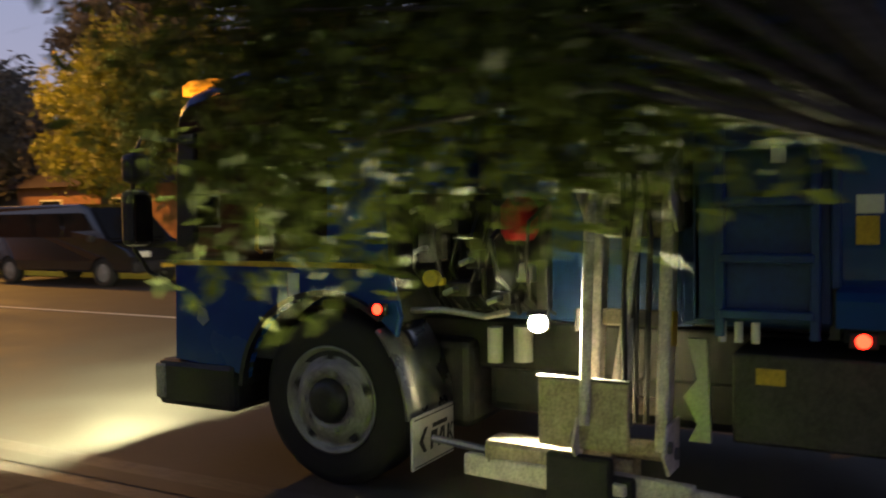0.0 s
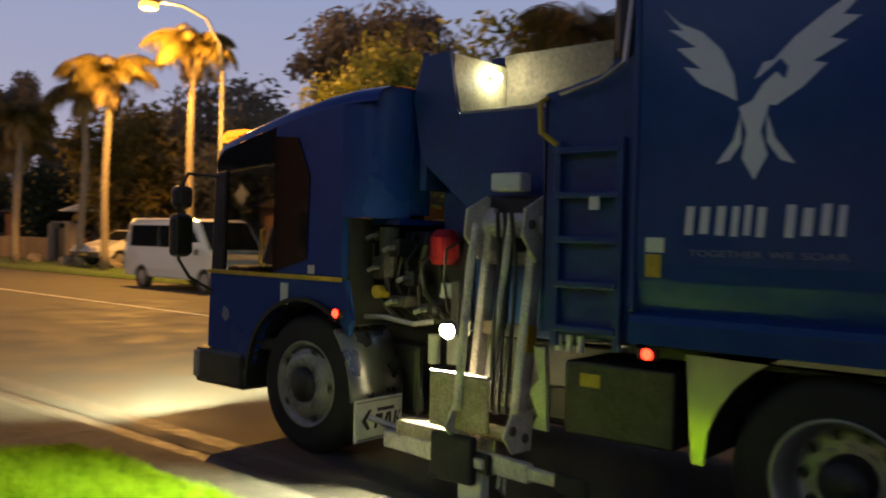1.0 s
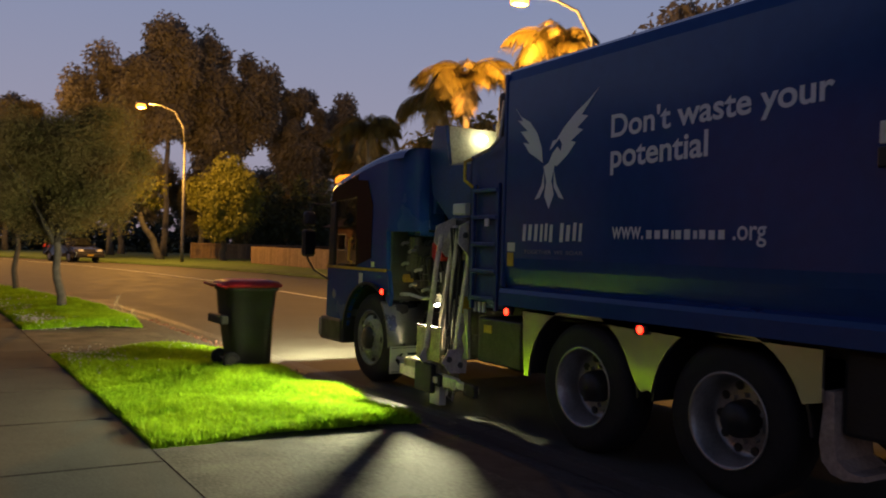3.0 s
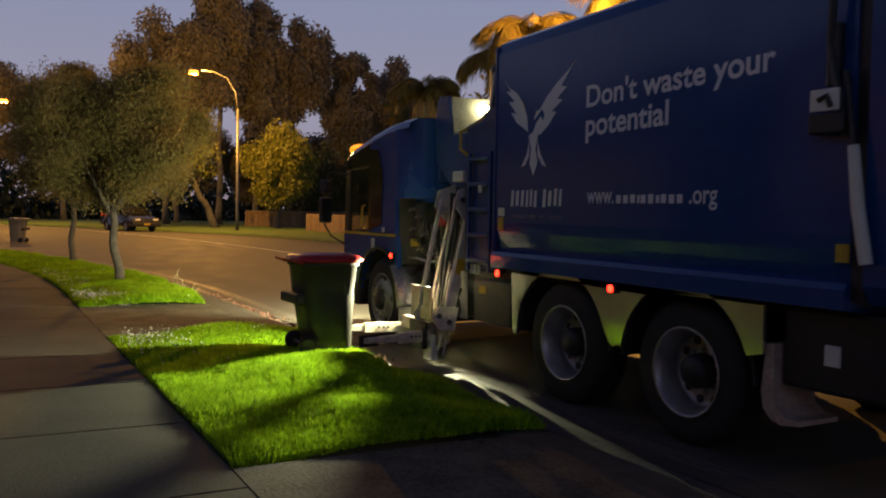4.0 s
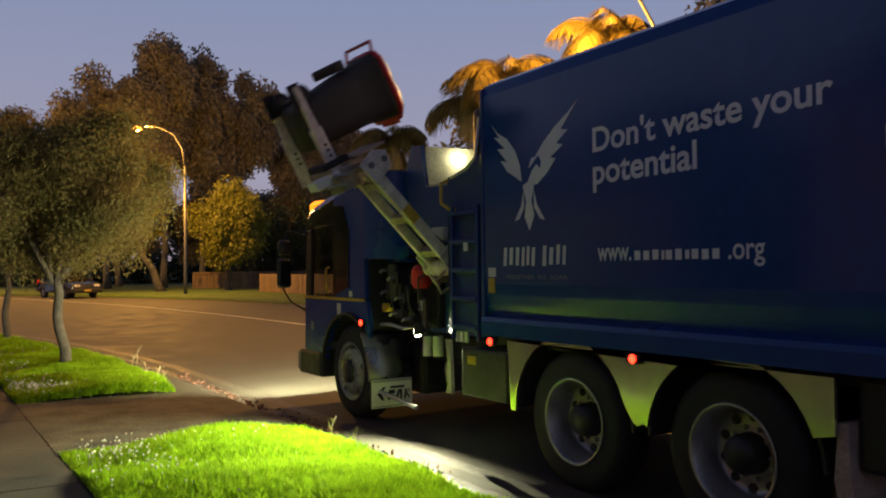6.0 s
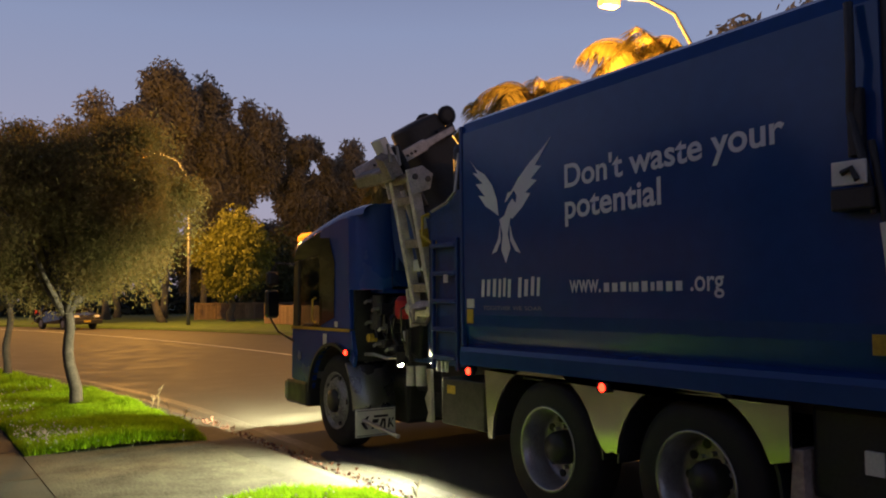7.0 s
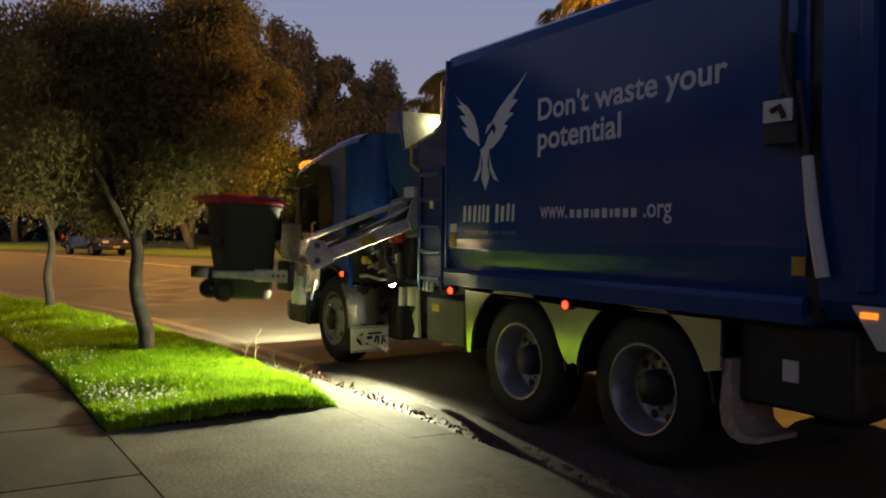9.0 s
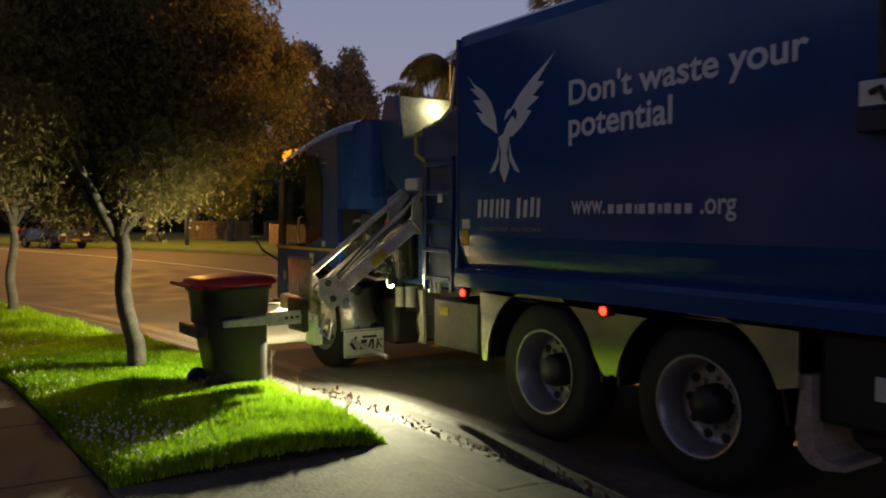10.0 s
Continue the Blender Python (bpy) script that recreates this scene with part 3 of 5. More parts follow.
lad = part("ladder", box(-0.02, 0.015, 1.44, 1.48, 1.0, 2.12, 0.006), M_BLUE_DEEP, truck, "dark blue fixed ladder")
part("stile", box(-0.02, 0.015, 1.06, 1.10, 1.0, 2.12, 0.006), M_BLUE_DEEP, lad)
for k in range(5):
    part("rung", box(-0.03, 0.02, 1.08, 1.46, 1.08 + 0.24 * k, 1.12 + 0.24 * k, 0.008), M_BLUE_DEEP, lad)
part("ladder_tag", box(-0.03, -0.02, 1.19, 1.25, 1.74, 1.81), M_WHITE, lad)
part("body_front_panel", box(0.05, 2.45, 0.99, 1.03, 1.0, 3.0), M_BLACK, truck)
part("lower_body_blue", box(0.30, 2.3, 1.03, 1.7, 1.0, 2.02, 0.02), M_BLUE_DEEP, truck)
part("packer_wall", box(0.55, 2.3, 1.7, 2.75, 0.95, 1.9, 0.02), M_BLUE_DEEP, truck)

part("fuel_tank", box(1.55, 2.40, 0.80, 2.95, 0.30, 0.98, 0.06), M_GREY_BOX, truck, "dark fuel tank under the chassis")
part("chassis_rail", box(0.80, 0.92, -2.9, 4.2, 0.72, 0.98, 0.01), M_BLACK, truck)
part("chassis_rail", box(1.58, 1.70, -2.9, 4.2, 0.72, 0.98, 0.01), M_BLACK, truck)
for axle_y in (MID_AXLE, REAR_AXLE):
    part("axle_tube", rod([(0.40, axle_y, 0.5), (1.0, axle_y, 0.5), (1.25, axle_y, 0.5), (1.5, axle_y, 0.5), (2.1, axle_y, 0.5)], 0.1, 12, radii=[0.08, 0.09, 0.22, 0.09, 0.08]), M_BLACK, truck)

# underside gear between cab and wheels
part("tool_box", box(0.05, 0.6, 0.78, 1.42, 0.52, 0.92, 0.015), M_GREY_BOX, truck, "grey steel tool box")
part("tool_box_tag", box(0.044, 0.05, 1.20, 1.32, 0.79, 0.86), M_YELLOW, truck)
part("step_bracket", prism([(1.52, 0.98), (1.60, 0.98), (1.56, 0.80), (1.62, 0.72), (1.56, 0.60), (1.60, 0.52), (1.50, 0.52)], 0.0, 0.03), M_RIM, truck, "bent shiny step bracket")
part("filter_bottle", rod([(0.58, 2.64, 0.71), (0.58, 2.64, 0.91)], 0.055, 14), M_WHITE, truck, "white filter bottle")
part("filter_bottle", rod([(0.55, 2.80, 0.70), (0.55, 2.80, 0.90)], 0.045, 14), M_WHITE, truck, "white filter bottle")
part("side_rail", rod([(0.08, 2.95, 0.36), (0.06, 2.5, 0.33), (0.06, 2.2, 0.30)], 0.022, 8), M_RIM, truck)
part("valve_block", box(0.46, 0.60, 2.45, 3.15, 1.0, 1.62, 0.03), M_BLACK, truck)
hose_rng = random.Random(5)
for k in range(11):
    yy, xx = 2.42 + 0.07 * k, 0.24 + 0.05 * (k % 3)
    j = [hose_rng.uniform(-0.07, 0.07) for _ in range(6)]
    part("hydraulic_hose", rod([(0.44, yy, 1.58 + j[0]), (xx, yy + j[1], 1.46 + j[2]), (xx + 0.02, yy + j[3], 1.26 + j[4]), (xx + 0.06, yy + j[5], 1.10), (0.46, yy - 0.02, 1.00)], hose_rng.uniform(0.010, 0.017), 8), M_BLACK if k % 4 else M_GREY_BOX, truck)
for k, (yy, zz, w, h) in enumerate(((2.92, 1.50, 0.10, 0.12), (3.06, 1.36, 0.12, 0.16), (2.78, 1.30, 0.09, 0.10), (2.88, 1.14, 0.16, 0.08), (2.62, 1.10, 0.12, 0.07), (3.08, 1.58, 0.08, 0.07))):
    vb = part("valve_body", box(0.24, 0.42, yy - w / 2, yy + w / 2, zz - h / 2, zz + h / 2, 0.012), M_GREY_BOX if k % 2 else M_BLACK, truck)
    part("fitting", rod([(0.24, yy, zz), (0.19, yy, zz), (0.19, yy + 0.05, zz - 0.02)], 0.016, 8), M_RIM, vb)
part("bay_pipe", rod([(0.20, 3.14, 1.02), (0.20, 2.95, 1.03), (0.22, 2.70, 1.00), (0.30, 2.60, 1.02)], 0.018, 8), M_RIM, truck)
part("fuel_cap", rod([(0.16, 3.00, 1.20), (0.21, 3.00, 1.20)], 0.045, 12), M_YELLOW, truck, "yellow filler cap")
part("reservoir", rod([(0.30, 3.02, 1.30), (0.30, 3.02, 1.64)], 0.07, 14), M_GREY_BOX, truck, "grey oil reservoir")
for k in range(3):
    part("air_fitting", rod([(0.04, 1.46 - 0.07 * k, 0.97), (0.04, 1.46 - 0.07 * k, 1.06)], 0.018, 8), M_WHITE, truck)
part("hose_clip", box(0.20, 0.24, 2.94, 3.06, 1.16, 1.20, 0.008), M_YELLOW, truck)
part("fire_extinguisher", rod([(0.34, 2.55, 1.40), (0.34, 2.55, 1.44), (0.34, 2.55, 1.58), (0.34, 2.55, 1.63)], 0.10, 20, radii=[0.075, 0.1, 0.1, 0.06]), M_LID, truck, "red round canister")
part("gauge_box", box(0.30, 0.36, 2.46, 2.56, 1.18, 1.28, 0.01), M_WHITE, truck)
WORK = Matrix.Translation((0.19, 2.39, 0.985)) @ Matrix.Rotation(radians(17), 4, "Z") @ Matrix.Rotation(radians(-8), 4, "Y")
work = part("work_lamp", lathe([(0.10, 0.0), (0.09, 0.045), (0.05, 0.056), (-0.002, 0.056), (-0.002, 0.050), (0.050, 0.046), (0.050, 0.0)], 24, m=WORK), M_BLACK, truck, "round hooded work lamp aimed at the verge", True)
part("lens", lathe([(0.026, 0.0), (0.030, 0.034)], 24, m=WORK), G_WORK, work, "glaring white lens")
part("upper_lip", box(-0.075, 0.035, -0.05, 0.05, 0.058, 0.063, 0.0, WORK), M_BLACK, work)
part("lamp_bracket", box(0.27, 0.31, 2.37, 2.43, 0.94, 1.30, 0.006), M_GREY_BOX, truck)
# plate added to hide the lens from behind and cut its level rays
part("added_lamp_shield", box(-0.005, 0.085, 2.115, 2.125, 0.985, 1.09, 0.002), M_GREY_BOX, truck)

# curved guard and flap behind the front wheel
part("wheel_guard", prism(arc(3.86, 0.42, 0.80, 140, 178, 10) + list(reversed(arc(3.86, 0.42, 0.775, 140, 178, 10))), 0.02, 0.52), M_TANK, truck, "curved bare metal guard behind the front wheel", True)
flap = part("front_mudflap", box(0.04, 0.51, 3.055, 3.07, 0.17, 0.46, 0.006), M_WHITE, truck, "white mudflap board with a dark bordered badge")
bm = bmesh.new()
FY = 3.050
for s in ([(0.10, 0.315), (0.165, 0.385), (0.20, 0.385), (0.145, 0.315), (0.185, 0.25), (0.15, 0.25)],
          [(0.22, 0.25), (0.25, 0.25), (0.265, 0.35), (0.235, 0.35)], [(0.25, 0.31), (0.30, 0.31), (0.31, 0.35), (0.26, 0.35)],
          [(0.305, 0.25), (0.335, 0.25), (0.375, 0.35), (0.345, 0.35)], [(0.365, 0.25), (0.39, 0.25), (0.39, 0.35), (0.365, 0.35)],
          [(0.41, 0.25), (0.435, 0.25), (0.45, 0.35), (0.425, 0.35)], [(0.44, 0.29), (0.475, 0.25), (0.49, 0.25), (0.455, 0.31), (0.495, 0.35), (0.47, 0.35)],
          [(0.25, 0.365), (0.42, 0.365), (0.42, 0.39), (0.25, 0.39)],
          [(0.055, 0.185), (0.495, 0.185), (0.495, 0.192), (0.055, 0.192)], [(0.055, 0.44), (0.495, 0.44), (0.495, 0.447), (0.055, 0.447)]):
    bm.faces.new([bm.verts.new((x, FY, z)) for x, z in s])
part("badge_bars", bm, M_BLACK, flap, "dark badge in plain bars")

# cab: hollow shell with windows
ROOF = [(4.735, 2.20), (4.70, 2.30), (4.62, 2.365), (4.3, 2.435), (3.9, 2.52), (3.5, 2.585), (3.2, 2.61), (2.92, 2.61)]
EDGE = [(y, z - 0.13) for y, z in ROOF]
low_side = [(4.80, 0.66), (4.78, 1.27), (3.20, 1.27), (3.16, 1.05), (3.13, 1.00)] + arc(FRONT_AXLE, 0.5, 0.60, 140, 6, 14) + [(4.28, 0.62)]
rear_side = [(3.98, 1.285), (3.98, 2.10), (3.98, 2.375)] + EDGE[4:6] + [(3.24, 2.478), (3.24, 1.70), (3.22, 1.285)]
head_side = [(3.985, 2.10), (4.735, 2.06)] + EDGE[1:4] + [(3.985, 2.375)]
pillar = [(4.62, 1.285), (4.775, 1.285), (4.738, 2.055), (4.60, 2.065)]
for x0, x1 in ((0.06, 0.11), (2.39, 2.44)):
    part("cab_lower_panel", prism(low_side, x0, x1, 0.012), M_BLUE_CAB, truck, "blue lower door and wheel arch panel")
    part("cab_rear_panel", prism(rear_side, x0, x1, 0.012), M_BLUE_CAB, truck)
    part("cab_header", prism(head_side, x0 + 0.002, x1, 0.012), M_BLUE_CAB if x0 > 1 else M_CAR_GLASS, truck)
    part("window_pillar", prism(pillar, x0 + 0.004, x1, 0.01), M_BLACK, truck)
    pane = part("side_window", prism([(3.985, 1.30), (4.615, 1.30), (4.598, 2.06), (3.985, 2.095)], (x0 + x1) / 2 - 0.003, (x0 + x1) / 2 + 0.003), M_GLASS, truck, "dark reflective door window")
    pane.visible_shadow = False
part("window_rear_tint", prism([(3.60, 1.40), (3.975, 1.30), (3.975, 2.30), (3.72, 2.28), (3.58, 2.0)], 0.050, 0.058), M_CAR_GLASS, truck, "dark quarter window")
part("cab_stripe", box(0.048, 0.06, 3.23, 4.79, 1.255, 1.285), M_YELLOW, truck, "thin yellow stripe along the cab")
bm = bmesh.new()
rows = []
for x, sag in ((0.062, 0.13), (0.075, 0.085), (0.115, 0.045), (0.19, 0.014), (0.32, 0.0), (2.18, 0.0), (2.31, 0.014), (2.385, 0.045), (2.425, 0.085), (2.438, 0.13)):
    rows.append([bm.verts.new((x, y, z - sag)) for y, z in ROOF])
for a, b in zip(rows, rows[1:]):
    for i in range(len(ROOF) - 1):
        bm.faces.new((a[i], b[i], b[i + 1], a[i + 1]))
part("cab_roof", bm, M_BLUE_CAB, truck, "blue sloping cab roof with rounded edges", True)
# rounded rear corner of the cab, from the side to the back
for sign, cx in ((1, 0.0), (-1, 2.5)):
    bm = bmesh.new()
    turn = [(0.06 + 0.34 * (1 - math.cos(u)), 3.24 - 0.32 * math.sin(u)) for u in (radians(11.25 * k) for k in range(9))]
    low = [bm.verts.new((cx + sign * x, y, 1.70)) for x, y in turn]
    high = [bm.verts.new((cx + sign * x, y, 2.48 + 0.12 * min(1.0, (x - 0.06) / 0.13))) for x, y in turn]
    for i in range(8):
        bm.faces.new((low[i], low[i + 1], high[i + 1], high[i]))
    part("cab_rear_corner", bm, M_BLUE_CAB, truck, "", True)
part("cab_back_wall", box(0.11, 2.39, 3.20, 3.24, 0.95, 1.70), M_BLACK, truck)
part("cab_back_wall", box(0.41, 2.09, 2.915, 2.955, 2.15, 2.60), M_BLUE_CAB, truck)
part("cab_back_shelf", box(0.30, 2.20, 2.93, 3.24, 1.66, 1.70), M_BLUE_CAB, truck)
part("cab_back_post", box(0.41, 0.60, 2.92, 2.96, 1.73, 2.15), M_BLUE_CAB, truck)
part("cab_back_post", box(1.9, 2.09, 2.92, 2.96, 1.73, 2.15), M_BLUE_CAB, truck)
part("cab_front_panel", box(0.08, 2.42, 4.70, 4.80, 0.66, 1.25, 0.03), M_BLUE_CAB, truck)
part("windscreen", hull(4.68, 4.69, [(0.12, 1.26), (0.12, 2.20), (2.38, 2.20), (2.38, 1.26)]), M_GLASS, truck).visible_shadow = False
part("cab_floor", box(0.11, 2.39, 3.26, 4.7, 0.70, 0.78), M_CAB_IN, truck)
seat = part("driver_seat", box(0.45, 0.95, 3.35, 3.85, 1.05, 1.20, 0.05), M_CAB_IN, truck, "black cab seat")
part("seat_back", box(0.45, 0.95, 3.25, 3.40, 1.2, 1.95, 0.05), M_CAB_IN, seat)
part("dashboard", box(0.12, 2.38, 4.35, 4.66, 1.0, 1.32, 0.04), M_CAB_IN, truck)
part("steering_wheel", lathe([(-0.02, 0.19), (0.0, 0.215), (0.02, 0.19), (0.0, 0.175), (-0.02, 0.19)], 24, m=Matrix.Translation((0.7, 4.22, 1.42)) @ Matrix.Rotation(radians(70), 4, "Z")), M_CAB_IN, truck)
part("front_bumper", box(0.04, 2.46, 4.30, 4.95, 0.36, 0.655, 0.04), M_BLACK, truck, "black front bumper")
part("bumper_corner", box(0.035, 0.30, 4.86, 4.965, 0.40, 0.63, 0.02), M_RIM_OLD, truck, "pale scuffed bumper corner")
for x in (0.34, 2.16):
    hl = part("headlamp", lathe([(0.0, 0.0), (0.0, 0.085), (0.05, 0.095), (0.05, 0.085)], 20, m=Matrix.Translation((x, 4.95, 0.56)) @ Matrix.Rotation(radians(90), 4, "Z")), M_BLACK, truck, "lit headlamp in the bumper")
    part("lower_lip", box(x - 0.12, x + 0.12, 4.94, 5.05, 0.475, 0.49, 0.004), M_BLACK, hl)
    part("lens", lathe([(0.0, 0.0), (0.0, 0.05)], 20, m=Matrix.Translation((x, 4.965, 0.56)) @ Matrix.Rotation(radians(90), 4, "Z") @ Matrix.Rotation(radians(2), 4, "Y")), G_HEAD, hl, "glowing headlamp lens")
for x in (0.10, 2.10):
    bc = part("roof_beacon", box(x, x + 0.30, 4.40, 4.66, 2.315, 2.345, 0.006), M_BLACK, truck, "amber roof beacon")
    part("lens", hull(4.50, 4.71, [(x, 2.30), (x, 2.36), (x + 0.05, 2.40), (x + 0.24, 2.41), (x + 0.28, 2.32)]), G_AMBER, bc, "glowing amber lens")
part("cab_handle", rod([(0.04, 4.06, 1.34), (0.0, 4.06, 1.36), (0.0, 4.05, 1.60), (0.04, 4.05, 1.62)], 0.012, 8), M_YELLOW, truck, "yellow grab handle")
part("cab_plate", box(0.05, 0.06, 3.80, 3.88, 1.06, 1.22), M_WHITE, truck, "white plate on the cab")
part("cab_crest", prism([(4.52, 0.98), (4.58, 1.0), (4.60, 0.92), (4.55, 0.88), (4.50, 0.92)], 0.052, 0.06), M_FAINT_DECAL, truck, "faded small crest")
part("cab_badge", box(0.05, 0.06, 3.52, 3.58, 1.30, 1.36), M_WHITE, truck)
mir = part("wing_mirror", box(-0.26, -0.10, 4.78, 4.90, 1.38, 1.72, 0.04), M_BLACK, truck, "black upright wing mirror on a bent arm")
part("mirror_glass", box(-0.245, -0.115, 4.772, 4.778, 1.41, 1.69), M_CAR_GLASS, mir)
part("mirror_top", box(-0.25, -0.10, 4.78, 4.90, 1.76, 1.94, 0.04), M_BLACK, mir)
part("mirror_arm", rod([(0.08, 4.70, 2.02), (-0.12, 4.84, 2.04), (-0.18, 4.86, 1.9), (-0.18, 4.86, 1.36), (-0.10, 4.83, 1.22), (0.07, 4.74, 1.10)], 0.014, 8), M_BLACK, mir)
mir2 = part("wing_mirror", box(2.60, 2.76, 4.78, 4.90, 1.38, 1.72, 0.04), M_BLACK, truck)
part("mirror_arm", rod([(2.42, 4.70, 2.02), (2.66, 4.84, 2.04), (2.68, 4.86, 1.36), (2.43, 4.74, 1.10)], 0.014, 8), M_BLACK, mir2)
part("wheel_arch_lip", prism(arc(FRONT_AXLE, 0.5, 0.60, 128, 4, 16) + list(reversed(arc(FRONT_AXLE, 0.5, 0.63, 128, 4, 16))), 0.02, 0.34), M_BLACK, truck)

# marker lamps
for y, z, x in ((-0.68, 1.01, -0.03), (0.90, 1.01, -0.02), (3.25, 1.04, 0.02)):
    mk = part("marker_lamp", box(x, x + 0.03, y - 0.055, y + 0.055, z - 0.032, z + 0.032, 0.008), M_BLACK, truck, "small lit red side marker")
    part("lens", lathe([(-0.012, 0.0), (-0.010, 0.022), (0.0, 0.030)], 12, m=Matrix.Translation((x - 0.001, y, z))), G_RED, mk, "glowing red lens")


# gear under the floor
part("engine_sump", box(0.62, 1.88, 3.0, 4.55, 0.27, 0.80, 0.05), M_BLACK, truck, "black engine sump under the cab")
part("gearbox", box(0.85, 1.65, 1.3, 3.0, 0.34, 0.80, 0.06), M_BLACK, truck)
part("front_axle", rod([(0.35, FRONT_AXLE, 0.48), (1.25, FRONT_AXLE, 0.40), (2.15, FRONT_AXLE, 0.48)], 0.07, 12), M_BLACK, truck)
part("far_mudflap", box(1.98, 2.46, 3.055, 3.07, 0.17, 0.98, 0.006), M_BLACK, truck)


# wheels
def make_wheel(x, y, side, dished):
    w = thing("wheel", "", "")
    for key in list(w.keys()):
        del w[key]
    w.parent = truck
    w.location = (x, y, 0.5)
    s = side
    part("tyre", lathe([(s * px, r) for px, r in ((0.0, 0.30), (0.005, 0.36), (0.0, 0.43), (0.02, 0.475), (0.05, 0.498), (0.25, 0.498), (0.28, 0.475), (0.30, 0.43), (0.29, 0.30))], 40), M_RUBBER, w, "", True)
    if dished:
        prof = ((0.0, 0.305), (-0.006, 0.312), (-0.012, 0.302), (0.0, 0.288), (0.03, 0.280), (0.05, 0.268), (0.17, 0.258), (0.195, 0.245), (0.20, 0.20), (0.185, 0.14), (0.19, 0.0))
        part("rim", lathe([(s * px, r) for px, r in prof], 40), M_RIM, w, "deep dished alloy rim", True)
        part("hub", lathe([(s * px, r) for px, r in ((0.19, 0.125), (0.09, 0.118), (0.05, 0.10), (0.04, 0.0))], 24), M_BLACK, w, "dark greasy hub", True)
    else:
        prof = ((0.0, 0.305), (-0.006, 0.312), (-0.010, 0.30), (0.02, 0.28), (0.03, 0.26), (0.0, 0.235), (-0.025, 0.20), (-0.03, 0.14), (-0.01, 0.125))
        part("rim", lathe([(s * px, r) for px, r in prof], 40), M_RIM_OLD, w, "dusty steel rim with hand holes", True)
        part("hub", lathe([(s * px, r) for px, r in ((0.0, 0.13), (-0.05, 0.12), (-0.07, 0.08), (-0.07, 0.0))], 20), M_BLACK, w, "", True)
    for k in range(10):
        a = 2 * math.pi * k / 10
        bx, br = ((0.150, 0.150) if dished else (-0.045, 0.165))
        part("wheel_nut", lathe([(s * bx, 0.0), (s * bx, 0.016), (s * (bx + 0.04), 0.018)], 6, m=Matrix.Translation((0, br * math.cos(a), br * math.sin(a)))), M_RIM, w)
        hr, hx = ((0.212, 0.188) if dished else (0.245, -0.001))
        if dished or k % 2 == 0:
            part("hand_hole", lathe([(s * hx, 0.0), (s * hx, 0.030), (s * (hx + 0.01), 0.031)], 10, m=Matrix.Translation((0, hr * math.cos(a + 0.31), hr * math.sin(a + 0.31)))), M_BLACK, w)
    return w


wheels = [make_wheel(0.06, MID_AXLE, 1, True), make_wheel(0.06, REAR_AXLE, 1, True), make_wheel(0.09, FRONT_AXLE, 1, False),
          make_wheel(2.44, MID_AXLE, -1, True), make_wheel(2.44, REAR_AXLE, -1, True), make_wheel(2.41, FRONT_AXLE, -1, False)]

# lifting arm and grabber: poses in the truck's space
PIVOT = (0.19, 1.90, 1.66)
HEAD_Y = 2.03
ARM = 1.22
mount = part("arm_mount", box(0.20, 0.58, 1.64, 2.16, 1.46, 1.84, 0.03), M_BLACK, truck, "dark steel arm mount on the hopper")
part("mount_plate", box(0.12, 0.24, 1.80, 2.02, 1.86, 1.97, 0.015), M_WHITE, mount)
arm = part("lift_arm", rod([(0, -0.26, 0), (0, 0.26, 0)], 0.075, 16), M_ARM, truck, "pale scuffed steel lifting arm with twin beams")
arm.location = PIVOT
part("beam", box(-ARM, 0.12, -0.215, -0.155, -0.055, 0.055, 0.014), M_ARM, arm)
part("beam", box(-ARM, 0.10, 0.115, 0.170, -0.050, 0.050, 0.014), M_ARM, arm)
part("link_rod", rod([(-0.02, 0.14, 0.17), (-0.30, 0.145, 0.175), (-ARM + 0.10, 0.14, 0.16)], 0.026, 10), M_ARM, arm)
part("link_rod", rod([(0.02, -0.09, 0.14), (-0.55, -0.02, 0.07), (-ARM + 0.10, 0.06, 0.02)], 0.022, 10), M_ARM, arm)
PLATE = [(0.16, -0.10), (0.17, 0.04), (0.06, 0.22), (-0.10, 0.22), (-0.22, 0.06), (-0.20, -0.07)]
TIP = [(-ARM + 0.16, -0.07), (-ARM + 0.13, 0.14), (-ARM, 0.20), (-ARM - 0.09, 0.10), (-ARM - 0.07, -0.08)]
for yy in (-0.232, 0.182):
    for name, outline in (("pivot_plate", PLATE), ("wrist_plate", TIP)):
        bm = prism(outline, yy - 0.008, yy + 0.008, 0.004)
        bmesh.ops.transform(bm, matrix=Matrix(((0, 1, 0, 0), (1, 0, 0, 0), (0, 0, 1, 0), (0, 0, 0, 1))), verts=bm.verts)
        plate = part(name, bm, M_ARM, arm)
        for px, pz in (((0.0, 0.0), (-0.02, 0.15)) if name == "pivot_plate" else ((-ARM, 0.0), (-ARM + 0.04, 0.13))):
            side = -1 if yy < 0 else 1
            part("pin", rod([(px, yy, pz), (px, yy + side * 0.022, pz)], 0.028, 12), M_HUB, plate)
for xx in (-0.20, -0.62, -ARM + 0.20):
    part("cross_tie", box(xx - 0.04, xx + 0.04, -0.16, 0.12, -0.03, 0.03, 0.01), M_ARM_WORN, arm)
part("cylinder", rod([(-0.06, -0.02, 0.06), (-0.62, -0.02, 0.03)], 0.036, 14), M_GREY_BOX, arm, "dark hydraulic cylinder")
part("cylinder_rod", rod([(-0.62, -0.02, 0.03), (-1.12, -0.02, 0.0)], 0.018, 10), M_RIM, arm)
